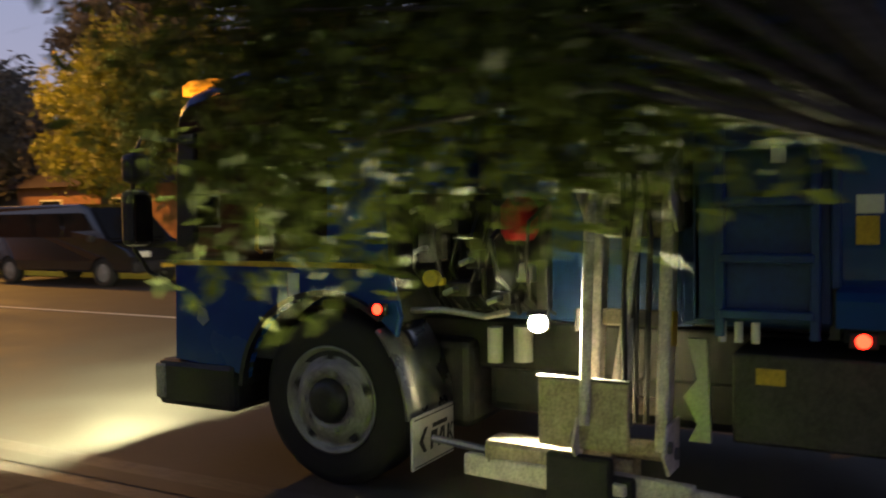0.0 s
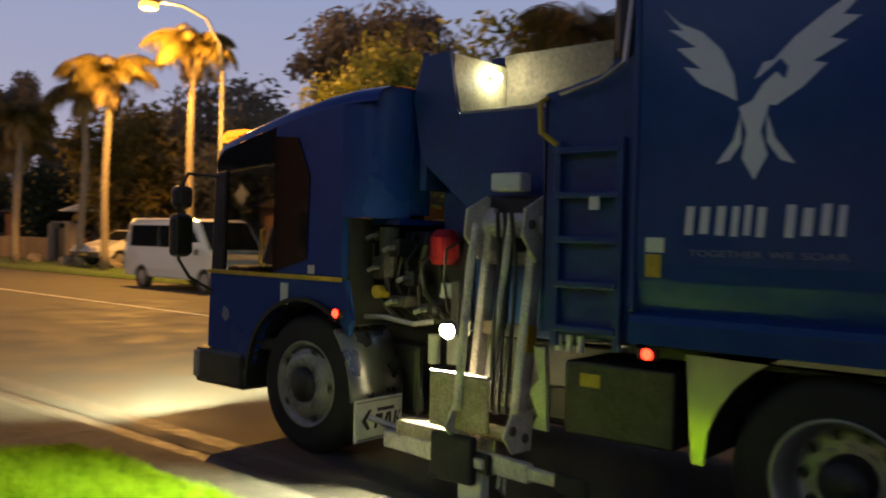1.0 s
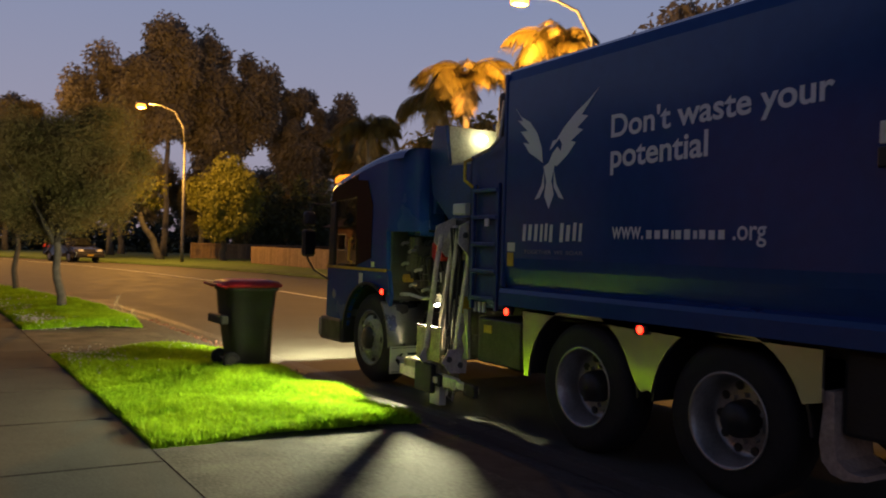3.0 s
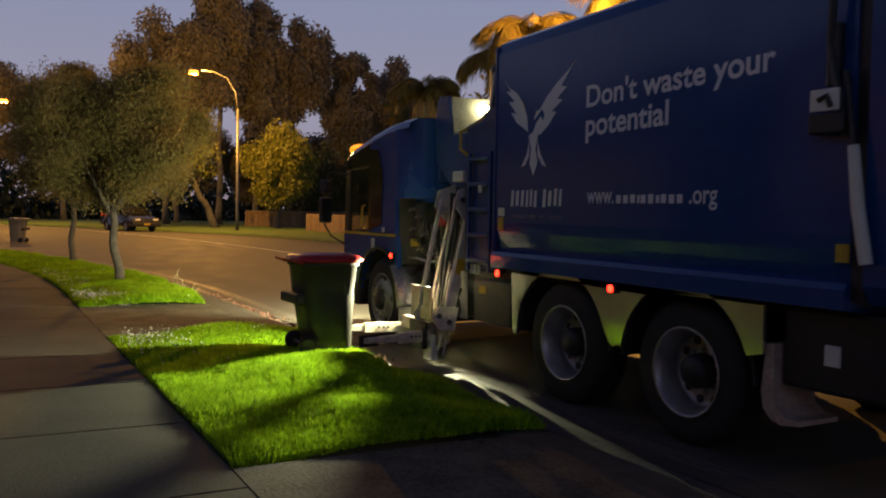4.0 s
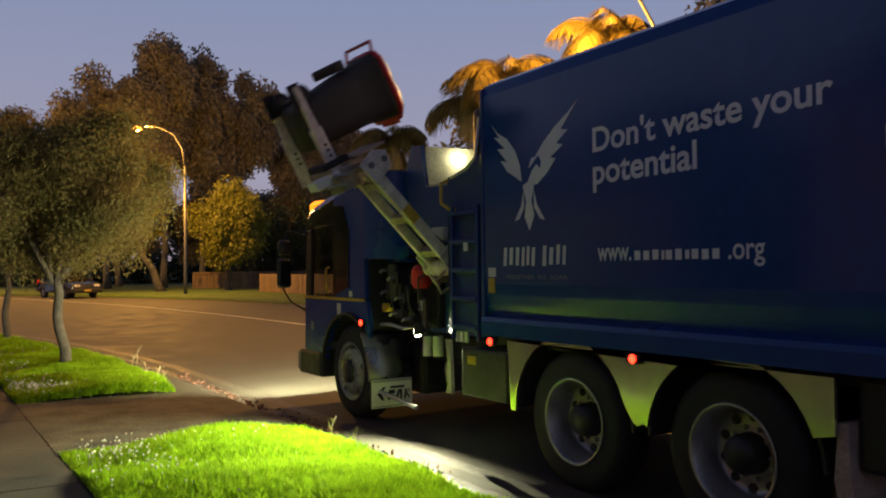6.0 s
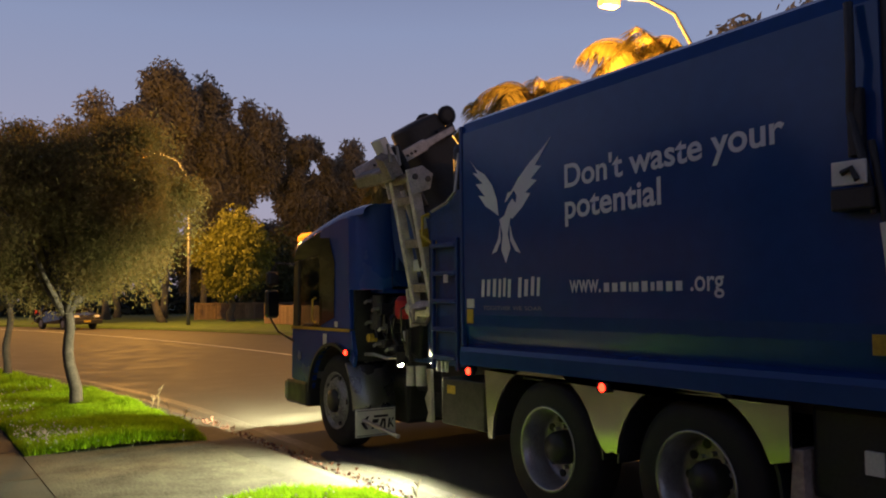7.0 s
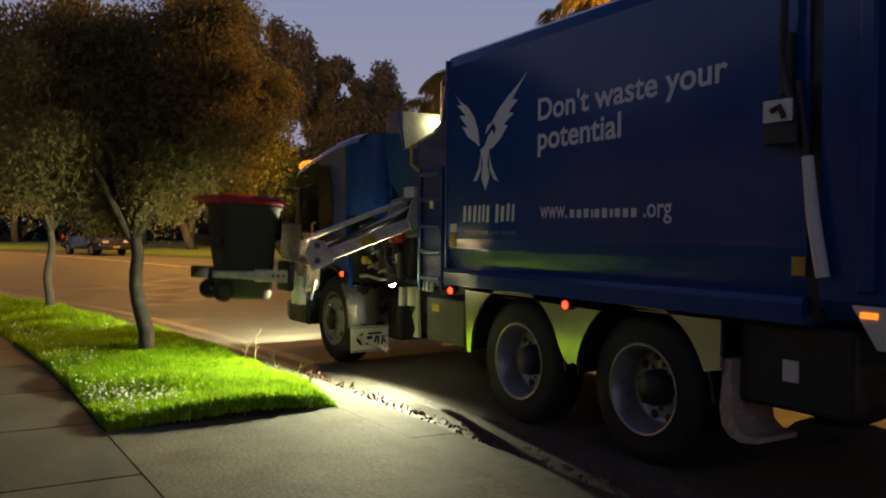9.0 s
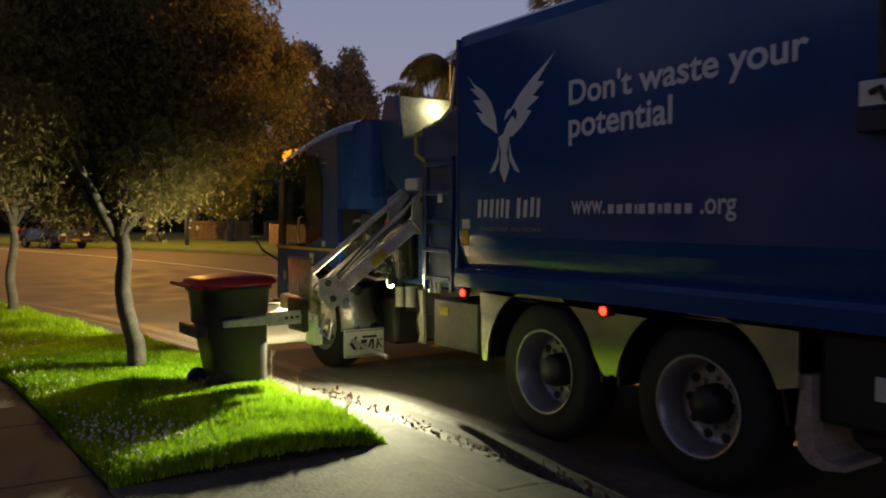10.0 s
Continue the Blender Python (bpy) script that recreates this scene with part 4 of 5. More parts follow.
for k in range(3):
    part("arm_hose", rod([(0.05, -0.10 + 0.05 * k, 0.16), (-0.25, -0.12 + 0.06 * k, 0.09), (-0.65, -0.11 + 0.05 * k, 0.05 + 0.02 * k), (-1.10, -0.11 + 0.05 * k, 0.03)], 0.013, 8), M_BLACK, arm)
part("hose_loop", rod([(0.05, -0.12, -0.02), (0.12, -0.14, -0.12), (0.08, -0.13, -0.24), (-0.03, -0.12, -0.20), (-0.02, -0.12, -0.06)], 0.016, 8), M_ARM_WORN, arm)
part("arm_label", box(-0.74, -0.58, -0.221, -0.215, -0.045, 0.045), M_YELLOW, arm, "faded yellow label")

grabber = part("grabber", box(-0.08, 0.10, -0.10, 0.56, -0.16, -0.02, 0.03), M_ARM_WORN, truck, "worn grabber head with two gripping fingers")
part("head_tube", rod([(0, -0.36, 0.0), (0, 0.20, 0.0)], 0.045, 14), M_ARM_WORN, grabber)
plate = part("strike_plate", box(-0.115, -0.09, -0.19, 0.25, 0.0, 0.32, 0.012), M_ARM_WORN, grabber, "scuffed tan strike plate with a dark rim")
part("rim", box(-0.12, -0.085, -0.195, 0.255, 0.32, 0.332, 0.005), M_BLACK, plate)
part("bumper_pad", box(-0.16, -0.10, -0.12, 0.2, -0.30, -0.02, 0.02), M_RUBBER, grabber)
part("guide_plate", prism([(-0.18, -0.05), (-0.18, -0.24), (-0.06, -0.30), (-0.06, -0.05)], -0.02, 0.12, 0.008), M_ARM_WORN, grabber)
part("stop_plate", box(-0.06, 0.02, -0.12, 0.06, -0.42, -0.16, 0.01), M_WHITE, grabber, "pale hanging stop plate")
part("drip_hose", rod([(0.0, -0.22, -0.14), (-0.05, -0.23, -0.30), (0.02, -0.22, -0.36), (0.06, -0.2, -0.2)], 0.014, 8), M_RIM, grabber)
fingers = []
for yy, sg in ((-0.055, 1), (0.615, -1)):
    bm = box(-0.80, 0.02, -0.022, 0.022, -0.055, 0.045, 0.012)
    for v in bm.verts:
        slim = 1.0 - 0.45 * min(1.0, max(0.0, -v.co.x / 0.8))
        v.co.z *= slim
    fg = part("finger", bm, M_ARM, grabber, "pale tapered gripping finger")
    fg.location = (-0.04, yy, -0.16)
    part("finger_root", box(-0.42, 0.06, -0.030, 0.030, -0.06, 0.05, 0.012), M_ARM, fg)
    part("finger_tip", box(-0.83, -0.62, 0.0 if sg > 0 else -0.05, 0.05 if sg > 0 else 0.0, -0.065, 0.05, 0.015), M_RUBBER, fg)
    for k in range(3):
        part("bolt", rod([(-0.16 - 0.05 * k, -0.045, 0.0), (-0.16 - 0.05 * k, -0.03, 0.0)], 0.013, 8), M_BLACK, fg)
    fingers.append(fg)


# ---- wheelie bins ----
def make_bin(label, group="", tub=None, cover=None):
    b = thing("wheelie_bin", label, "bin", group=group)
    bm = bmesh.new()
    levels = [(0.03, 0.20, 0.19), (0.06, 0.215, 0.205), (0.60, 0.262, 0.255), (0.86, 0.285, 0.278), (0.865, 0.305, 0.29), (0.91, 0.308, 0.292)]
    rings = []
    for z, hx, hy in levels:
        ring = []
        for k in range(24):
            a = 2 * math.pi * k / 24 + math.pi / 24
            c, s_ = math.cos(a), math.sin(a)
            q = (abs(c) ** 7 + abs(s_) ** 7) ** (-1 / 7)
            ring.append(bm.verts.new((hx * c * q + (0.04 if z < 0.1 else 0.0), hy * s_ * q, z)))
        rings.append(ring)
    for a, c in zip(rings, rings[1:]):
        for k in range(24):
            bm.faces.new((a[k], a[(k + 1) % 24], c[(k + 1) % 24], c[k]))
    bm.faces.new(list(reversed(rings[0])))
    bm.faces.new(rings[-1])
    part("tub", bm, tub or M_BIN, b, "" if tub else "dark green plastic tub", True)
    bm = bmesh.new()
    top = []
    for z, hx, hy, ox in ((0.905, 0.335, 0.31, 0.01), (0.93, 0.34, 0.315, 0.01), (0.965, 0.31, 0.29, 0.0), (0.985, 0.22, 0.20, 0.0)):
        ring = []
        for k in range(24):
            a = 2 * math.pi * k / 24 + math.pi / 24
            c, s_ = math.cos(a), math.sin(a)
            q = (abs(c) ** 6 + abs(s_) ** 6) ** (-1 / 6)
            ring.append(bm.verts.new((hx * c * q + ox, hy * s_ * q, z)))
        top.append(ring)
    for a, c in zip(top, top[1:]):
        for k in range(24):
            bm.faces.new((a[k], a[(k + 1) % 24], c[(k + 1) % 24], c[k]))
    bm.faces.new(list(reversed(top[0])))
    bm.faces.new(top[-1])
    lid = part("lid", bm, cover or M_LID, b, "" if cover else "domed red lid", True)
    part("lid_lip", box(0.33, 0.375, -0.16, 0.16, 0.915, 0.935, 0.008), cover or M_LID, lid)
    part("handle", rod([(-0.30, -0.25, 0.90), (-0.40, -0.24, 0.935), (-0.40, 0.24, 0.935), (-0.30, 0.25, 0.90)], 0.016, 8), cover or M_LID, b)
    part("rear_block", box(-0.36, -0.27, -0.25, 0.25, 0.50, 0.60, 0.02), M_BIN, b)
    part("axle", rod([(-0.22, -0.22, 0.10), (-0.22, 0.22, 0.10)], 0.012, 8), M_RIM_OLD, b)
    for yy in (-0.235, 0.185):
        wh = part("bin_wheel", lathe([(0.0, 0.02), (0.0, 0.06), (0.005, 0.095), (0.045, 0.095), (0.05, 0.06), (0.05, 0.02)], 22, m=Matrix.Translation((-0.22, yy, 0.10)) @ Matrix.Rotation(radians(90), 4, "Z") @ Matrix.Translation((0, 0, 0))), M_RUBBER, b, "black rubber wheel", True)
        part("wheel_cap", lathe([(-0.004, 0.0), (-0.002, 0.055)], 16, m=Matrix.Translation((-0.22, yy, 0.10)) @ Matrix.Rotation(radians(90), 4, "Z")), M_BIN, wh)
    return b


bin_a = make_bin("dark green wheelie bin with a red lid on the verge", "bins along the verge")
bin_b = make_bin("dull grey wheelie bin further along the street", "bins along the verge", M_GREY_BIN, M_GREY_BIN)
bin_b.matrix_world = pose(-2.75, 32.0, 0.02, 0, 0, 150)


# ---- verge grass and weeds ----
def in_drive(y):
    return any(a - 0.03 < y < b + 0.03 for a, b in DRIVES)


def grass_patch(name, ya, yb, count, seed, height, label, near=0.56, lift=0.0):
    """Blades over one verge from kerb to footpath, uneven in height, thinner at the rim."""
    rng = np.random.default_rng(seed)
    y = rng.uniform(ya, yb, count)
    off = rng.uniform(near, 2.33, count)
    x = np.array([near_kerb(v) for v in y]) - off
    clump = 0.55 + 0.45 * np.sin(x * 3.1 + 1.3 * np.sin(y * 2.3)) * np.sin(y * 2.7 + seed) + rng.uniform(0, 0.5, count)
    h = height * np.clip(clump, 0.35, 1.5)
    h *= np.clip(np.minimum(np.minimum(y - ya, yb - y), np.minimum(off - near + 0.04, 2.37 - off)) / 0.06, 0.6, 1)
    ang = rng.uniform(0, 2 * np.pi, count)
    lean = rng.uniform(0.1, 0.8, count) * h
    wid = rng.uniform(0.0035, 0.008, count)
    z0 = 0.09 + 0.05 * np.clip(np.sin((off - near) * 1.75), 0, 1) * np.clip((off - 0.2) / 0.4, 0, 1) + 0.012 * np.sin(x * 5.0) * np.sin(y * 4.0) + lift * np.clip(np.minimum(off - near, y - ya) / 0.08, 0.0, 1.0) * np.clip((2.33 - off) / 0.8, 0, 1)
    dx, dy = np.cos(ang), np.sin(ang)
    la = ang + rng.normal(0, 0.6, count) + np.pi / 2
    base1 = np.stack([x - dx * wid, y - dy * wid, z0], 1)
    base2 = np.stack([x + dx * wid, y + dy * wid, z0], 1)
    mx, my = x + np.cos(la) * lean * 0.4, y + np.sin(la) * lean * 0.4
    mid2 = np.stack([mx + dx * wid * 0.8, my + dy * wid * 0.8, z0 + h * 0.6], 1)
    mid1 = np.stack([mx - dx * wid * 0.8, my - dy * wid * 0.8, z0 + h * 0.6], 1)
    tip = np.stack([x + np.cos(la) * lean, y + np.sin(la) * lean, z0 + h], 1)
    verts = np.stack([base1, base2, mid2, mid1, tip], 1).reshape(-1, 3)
    i = np.arange(count) * 5
    quads = np.stack([i, i + 1, i + 2, i + 3], 1).tolist()
    tris = np.stack([i + 3, i + 2, i + 4], 1).tolist()
    return tagged(mesh_from(name, verts.tolist(), quads + tris, M_GRASS), label, "grass", "", "stuff")


grass_patch("verge_grass", -14.0, -6.34, 26000, 3, 0.10, "bright green grass on the verge")
grass_patch("verge_grass", -1.12, 4.12, 84000, 4, 0.085, "short bright green grass on the verge", 0.20)
grass_patch("verge_grass", 7.20, 12.5, 88000, 5, 0.095, "bright green grass round the tree", lift=0.05)
grass_patch("verge_grass", 12.5, 30.0, 42000, 6, 0.10, "dim green grass along the footpath")


def clover(name, spots, seed):
    """Small white flower heads on thin stalks, in drifts."""
    rng = np.random.default_rng(seed)
    verts, faces = [], []
    for cx, cy, sx, sy, n in spots:
        for _ in range(n):
            x, y = rng.normal(cx, sx), rng.normal(cy, sy)
            lim = near_kerb(y)
            if in_drive(y) or not lim - 2.32 < x < lim - 0.60:
                continue
            z, r = rng.uniform(0.15, 0.24), rng.uniform(0.006, 0.014)
            k = len(verts)
            verts += [(x + r, y, z), (x, y + r, z), (x - r, y, z), (x, y - r, z), (x, y, z + r), (x, y, z - r), (x - 0.002, y, 0.1), (x + 0.002, y, 0.1)]
            faces += [(k + a, k + b, k + c) for a, b, c in ((0, 1, 4), (1, 2, 4), (2, 3, 4), (3, 0, 4), (1, 0, 5), (2, 1, 5), (3, 2, 5), (0, 3, 5))]
            faces.append((k + 6, k + 7, k + 5))
    return tagged(mesh_from(name, verts, faces, M_CLOVER), "drift of small white clover flowers in the grass", "flowers", "", "stuff")


clover("clover", [(-2.55, 3.2, 0.3, 0.5, 150), (-1.9, 3.75, 0.5, 0.2, 120)], 11)
clover("clover", [(-2.35, 7.7, 0.35, 0.28, 300), (-2.5, 8.3, 0.3, 0.5, 260), (-2.0, 8.0, 0.5, 0.3, 160), (-2.55, 10.2, 0.3, 0.9, 220), (-2.5, 12.5, 0.4, 1.0, 200)], 12)


def stalk(x, y, h, lean, seed):
    rng = random.Random(seed)
    bm = rod([(x, y, 0.08), (x + lean * 0.4, y, 0.08 + h * 0.5), (x + lean, y + 0.02, 0.08 + h)], 0.004, 5, radii=[0.005, 0.004, 0.0025])
    for _ in range(5):
        t = rng.uniform(0.45, 0.95)
        p = Vector((x + lean * t, y, 0.08 + h * t))
        rod([p, p + Vector((rng.uniform(-0.06, 0.06), rng.uniform(-0.05, 0.05), rng.uniform(0.03, 0.09)))], 0.003, 4, bm)
    return tagged(part("weed_stalk", bm, M_TWIG), "dry weed stalk at the verge's edge", "weed", "weeds by the kerb")


for i, (x, y, h, d) in enumerate([(-1.20, 9.0, 0.42, 0.03), (-1.18, 8.4, 0.3, -0.04), (-1.17, 8.0, 0.24, 0.05), (-1.2, 9.35, 0.3, 0.06), (-0.85, 3.3, 0.22, 0.05), (-0.82, 2.8, 0.18, -0.03), (-1.17, 7.75, 0.2, 0.05)]):
    stalk(x, y, h, d, i)
# fallen leaves in the gutter
rng = np.random.default_rng(21)
pts = [(near_kerb(y) + abs(rng.normal(0.0, 0.07)), y, 0.02) for y in rng.uniform(2.0, 9.5, 520)]
lit = leaf_cloud("gutter_litter", pts, M_LITTER, None, rng, 0.022, 1.8, 0.0)
tagged(lit, "dry leaf litter in the gutter", "leaf litter", "", "stuff")


# ---- trees ----
def make_tree(name, label, x, y, trunk_h, crown_c, crown_r, leaves, leaf, size, seed, radius=0.09, group="", bark=None, lean=(0, 0), ground_z=0.1, clumps=26, droop=0.4, hang=0.0, puff=(0.09, 0.25)):
    """A tapered trunk, forked limbs, and a crown of small leaves in clumps with gaps."""
    rng = np.random.default_rng(seed)
    t = thing(name, label, "tree", pose(x, y, ground_z), group)
    fork = Vector((lean[0], lean[1], trunk_h))
    n = 9
    bm = rod([(lean[0] * (k / n) + 0.4 * radius * math.sin(k * 1.1 + seed), lean[1] * (k / n) + 0.3 * radius * math.cos(k * 2.1), trunk_h * k / n - (0.05 if k == 0 else 0)) for k in range(n + 1)], radius, 12,
             radii=[radius * (1.55 if k == 0 else 1.15 - 0.4 * k / n) for k in range(n + 1)])
    part("trunk", bm, bark or M_BARK, t, "", True)
    centres = []
    for k in range(clumps):
        d = rng.normal(size=3)
        d /= np.linalg.norm(d)
        rr = rng.uniform(0.2, 1.08) ** 0.75
        c = np.array(crown_c) + d * np.array(crown_r) * rr
        centres.append(c)
    limbs = bmesh.new()
    for k, c in enumerate(centres):
        if k % 2 == 0:
            mid = fork.lerp(Vector(c), 0.5) + Vector((0, 0, 0.12 * crown_r[2]))
            rod([fork - Vector((0, 0, 0.15)), mid, Vector(c)], radius * 0.4, 6, limbs, radii=[radius * 0.55, radius * 0.3, radius * 0.08])
    part("limb", limbs, bark or M_BARK, t, "", True)
    pts = []
    per = leaves // clumps
    for c in centres:
        s = rng.uniform(*puff)
        q = rng.normal(size=(per, 3))
        far = np.linalg.norm(q, axis=1, keepdims=True)
        q = q / far * np.minimum(far, 2.3) * np.array(crown_r) * s
        q[:, 2] *= 0.85
        if hang:
            q[:, 2] -= np.minimum(rng.exponential(hang, per), 3 * hang)
        pts.append(c + q)
    leaf_cloud("crown", np.concatenate(pts), leaf, t, rng, size, 2.6, droop)
    return t


make_tree("street_tree", "leafy street tree on the verge with a crooked grey trunk", -1.9, 10.5, 1.45, (-0.12, 0.2, 2.95), (1.5, 1.5, 1.12), 170000, M_LEAF, 0.021, 31, 0.078, "street trees", lean=(-0.13, 0.1), clumps=64, hang=0.16, puff=(0.08, 0.22))
make_tree("street_tree", "slim street tree on the verge", -2.15, 16.7, 1.5, (0, 0, 2.9), (1.4, 1.4, 1.08), 70000, M_LEAF, 0.028, 32, 0.07, "street trees", lean=(0.05, 0), clumps=56, hang=0.16, puff=(0.08, 0.22))
make_tree("street_tree", "street tree with low hanging green leaves", -1.45, -15.8, 1.7, (0.25, 2.0, 2.55), (0.75, 1.4, 1.02), 16000, M_LEAF_NEAR, 0.036, 33, 0.04, "street trees", lean=(0.1, 0.6), clumps=60, hang=0.12)
make_tree("lit_street_tree", "rounded tree glowing under the street lamp", 13.6, 50.0, 2.0, (0, 0, 4.5), (2.1, 2.1, 2.6), 40000, M_LEAF_GOLD, 0.10, 34, 0.22, clumps=70, puff=(0.12, 0.24))
make_tree("leaning_tree", "bare-limbed tree leaning by the lamp post", 9.9, 51.5, 3.2, (-2.2, 0, 5.0), (2.2, 2.0, 1.6), 6000, M_LEAF_GOLD, 0.11, 35, 0.22, bark=M_BARK_GUM, lean=(-1.6, 0), clumps=20)
GUMS = [(8.6, 62, 16.2, 3.0, 3.2, 41), (12.4, 61, 18.4, 3.4, 3.6, 42), (15.8, 63, 18.4, 3.3, 3.8, 43), (19.0, 63, 17.2, 2.8, 3.4, 44), (24.3, 63, 14.6, 2.5, 2.9, 45), (28.4, 64, 15.0, 2.8, 3.0, 46), (34.0, 68, 9.5, 3.0, 2.6, 54),
        (2.5, 76, 13.6, 3.6, 3.2, 47), (-3.5, 78, 14.4, 3.8, 3.4, 48), (-10, 74, 13.0, 3.8, 3.4, 49), (-18, 70, 12.0, 3.8, 3.4, 50), (10.5, 68, 10.0, 4.0, 2.6, 51), (18, 70, 9.5, 4.0, 2.6, 52), (26, 70, 9.0, 4.0, 2.4, 53)]
for gx, gy, top, rx, rz, sd in GUMS:
    make_tree("gum_tree", "tall dark gum tree against the dusk sky", gx, gy, top * 0.5, (0, 0, top - 1.45 * rz), (rx, rx * 0.8, rz * 1.3), 36000, M_LEAF_GUM, 0.15, sd, 0.22, "gum trees", bark=M_BARK_GUM, ground_z=0.2, clumps=44, droop=0.5, puff=(0.10, 0.20))
make_tree("garden_tree", "broad dark garden tree behind the house", 28.5, 20.5, 4.5, (0, 0, 10.2), (3.6, 3.6, 3.4), 20000, M_LEAF_GUM, 0.17, 61, 0.3, ground_z=0.2, clumps=70)
make_tree("garden_tree", "dark garden tree beside the house", 22.0, 27.0, 3.0, (0, 0, 5.2), (3.2, 3.2, 3.0), 7000, M_LEAF, 0.15, 62, 0.25, ground_z=0.2, clumps=70)
make_tree("garden_tree", "dark bushy garden tree behind the palms", 20.5, 21.5, 2.6, (0, 0, 5.4), (3.2, 3.2, 3.0), 12000, M_LEAF_GUM, 0.15, 67, 0.25, ground_z=0.2, clumps=60)
make_tree("garden_tree", "dark bushy garden tree behind the palms", 17.6, 26.5, 2.6, (0, 0, 4.8), (2.8, 2.8, 2.7), 12000, M_LEAF, 0.14, 68, 0.22, ground_z=0.2, clumps=60)
make_tree("garden_tree", "ochre garden tree lit by the street lamp", 15.5, 2.0, 2.2, (0, 0, 4.6), (2.8, 2.8, 2.6), 9000, M_LEAF_GOLD, 0.12, 63, 0.2, ground_z=0.2, clumps=70)
make_tree("garden_tree", "ochre garden tree behind the black van", 16.0, -4.0, 2.2, (0, 0, 4.4), (2.8, 3.0, 2.6), 9000, M_LEAF_GOLD, 0.12, 64, 0.2, ground_z=0.2, clumps=70)
make_tree("garden_tree", "ochre garden tree beside the parked vans", 14.6, 5.4, 2.2, (0, 0, 4.6), (2.1, 2.1, 2.2), 14000, M_LEAF_GOLD, 0.09, 65, 0.2, ground_z=0.2, clumps=70)
make_tree("garden_tree", "ochre garden tree near the road sign", 16.5, 9.4, 2.4, (0, 0, 4.9), (2.2, 2.2, 2.3), 14000, M_LEAF_GOLD, 0.09, 66, 0.2, ground_z=0.2, clumps=70)
for i, (hx, hy) in enumerate([(17.5, 56.5), (19.6, 56.8), (21.6, 56.2), (23.8, 56.5), (16.5, 33.5), (18.5, 35.5), (20.5, 38)]):
    make_tree("cypress", "dense dark cypress in a hedge row", hx, hy, 1.2, (0, 0, 3.2 if i < 4 else 2.4), (1.15, 1.1, 2.9 if i < 4 else 2.1), 5000, M_HEDGE, 0.13, 70 + i, 0.12, "hedge row", ground_z=0.2, clumps=70)


def make_palm(x, y, height, seed, scale=0.62):
    rng = random.Random(seed)
    t = thing("palm_tree", "tall garden palm lit orange by the street lamp", "palm", pose(x, y, 0.2), "palms along the far verge")
    n = 12
    part("trunk", rod([(0.06 * math.sin(k * 0.5 + seed), 0.05 * math.cos(k * 0.4), height * k / n) for k in range(n + 1)], 0.14, 12, radii=[0.2 if k == 0 else 0.15 - 0.035 * k / n for k in range(n + 1)]), M_PALM_TRUNK, t, "", True)
    part("crownshaft", rod([(0, 0, height), (0, 0, height + 0.5)], 0.13, 10, radii=[0.15, 0.09]), M_PALM, t, "", True)

    def frond(az, up, length, material, name):
        bm = bmesh.new()
        pts = []
        el = up
        p = Vector((0, 0, height + 0.4))
        for k in range(11):
            pts.append(p.copy())
            p = p + Vector((math.cos(az) * math.cos(el), math.sin(az) * math.cos(el), math.sin(el))) * (length / 10)
            el -= 0.24
        rod(pts, 0.02, 4, bm, radii=[0.03 * (1 - 0.08 * k) for k in range(11)])
        side = Vector((-math.sin(az), math.cos(az), 0))
        for k in range(8, 100, 1):
            u = k / 100 * 10
            i = min(9, int(u))
            q = pts[i].lerp(pts[i + 1], u - i)
            d = (pts[i + 1] - pts[i]).normalized()
            ll = length * 0.34 * math.sin(math.pi * min(1, 0.25 + 0.8 * k / 100)) * rng.uniform(0.8, 1.2)
            for s in (-1, 1):
                tip = q + side * s * ll * 0.75 + d * ll * 0.45 + Vector((0, 0, -ll * rng.uniform(0.5, 1.1)))
                m = q.lerp(tip, 0.5) + Vector((0, 0, 0.08 * ll))
                w = d * 0.024
                bm.faces.new([bm.verts.new(v) for v in (q - w * 0.5, m - w, tip, m + w)])
        part(name, bm, material, t)
    for k in range(16):
        frond(k * 2.4 + rng.uniform(-0.2, 0.2), rng.uniform(0.35, 1.35), scale * rng.uniform(2.7, 3.6), M_PALM, "frond")
    for k in range(3):
        frond(k * 2.1 + seed, -0.5, scale * rng.uniform(1.8, 2.6), M_PALM_DRY, "dry_frond")
    return t


for px, py, ph, sd in ((13.7, 15.1, 7.7, 1), (11.8, 17.6, 6.8, 2), (11.9, 25.2, 5.8, 3), (12.4, 20.5, 6.5, 4), (13.2, 28.4, 5.0, 6), (16.5, 0.3, 6.6, 5)):
    make_palm(px, py, ph, sd, 1.0 if px > 16 else 0.70)


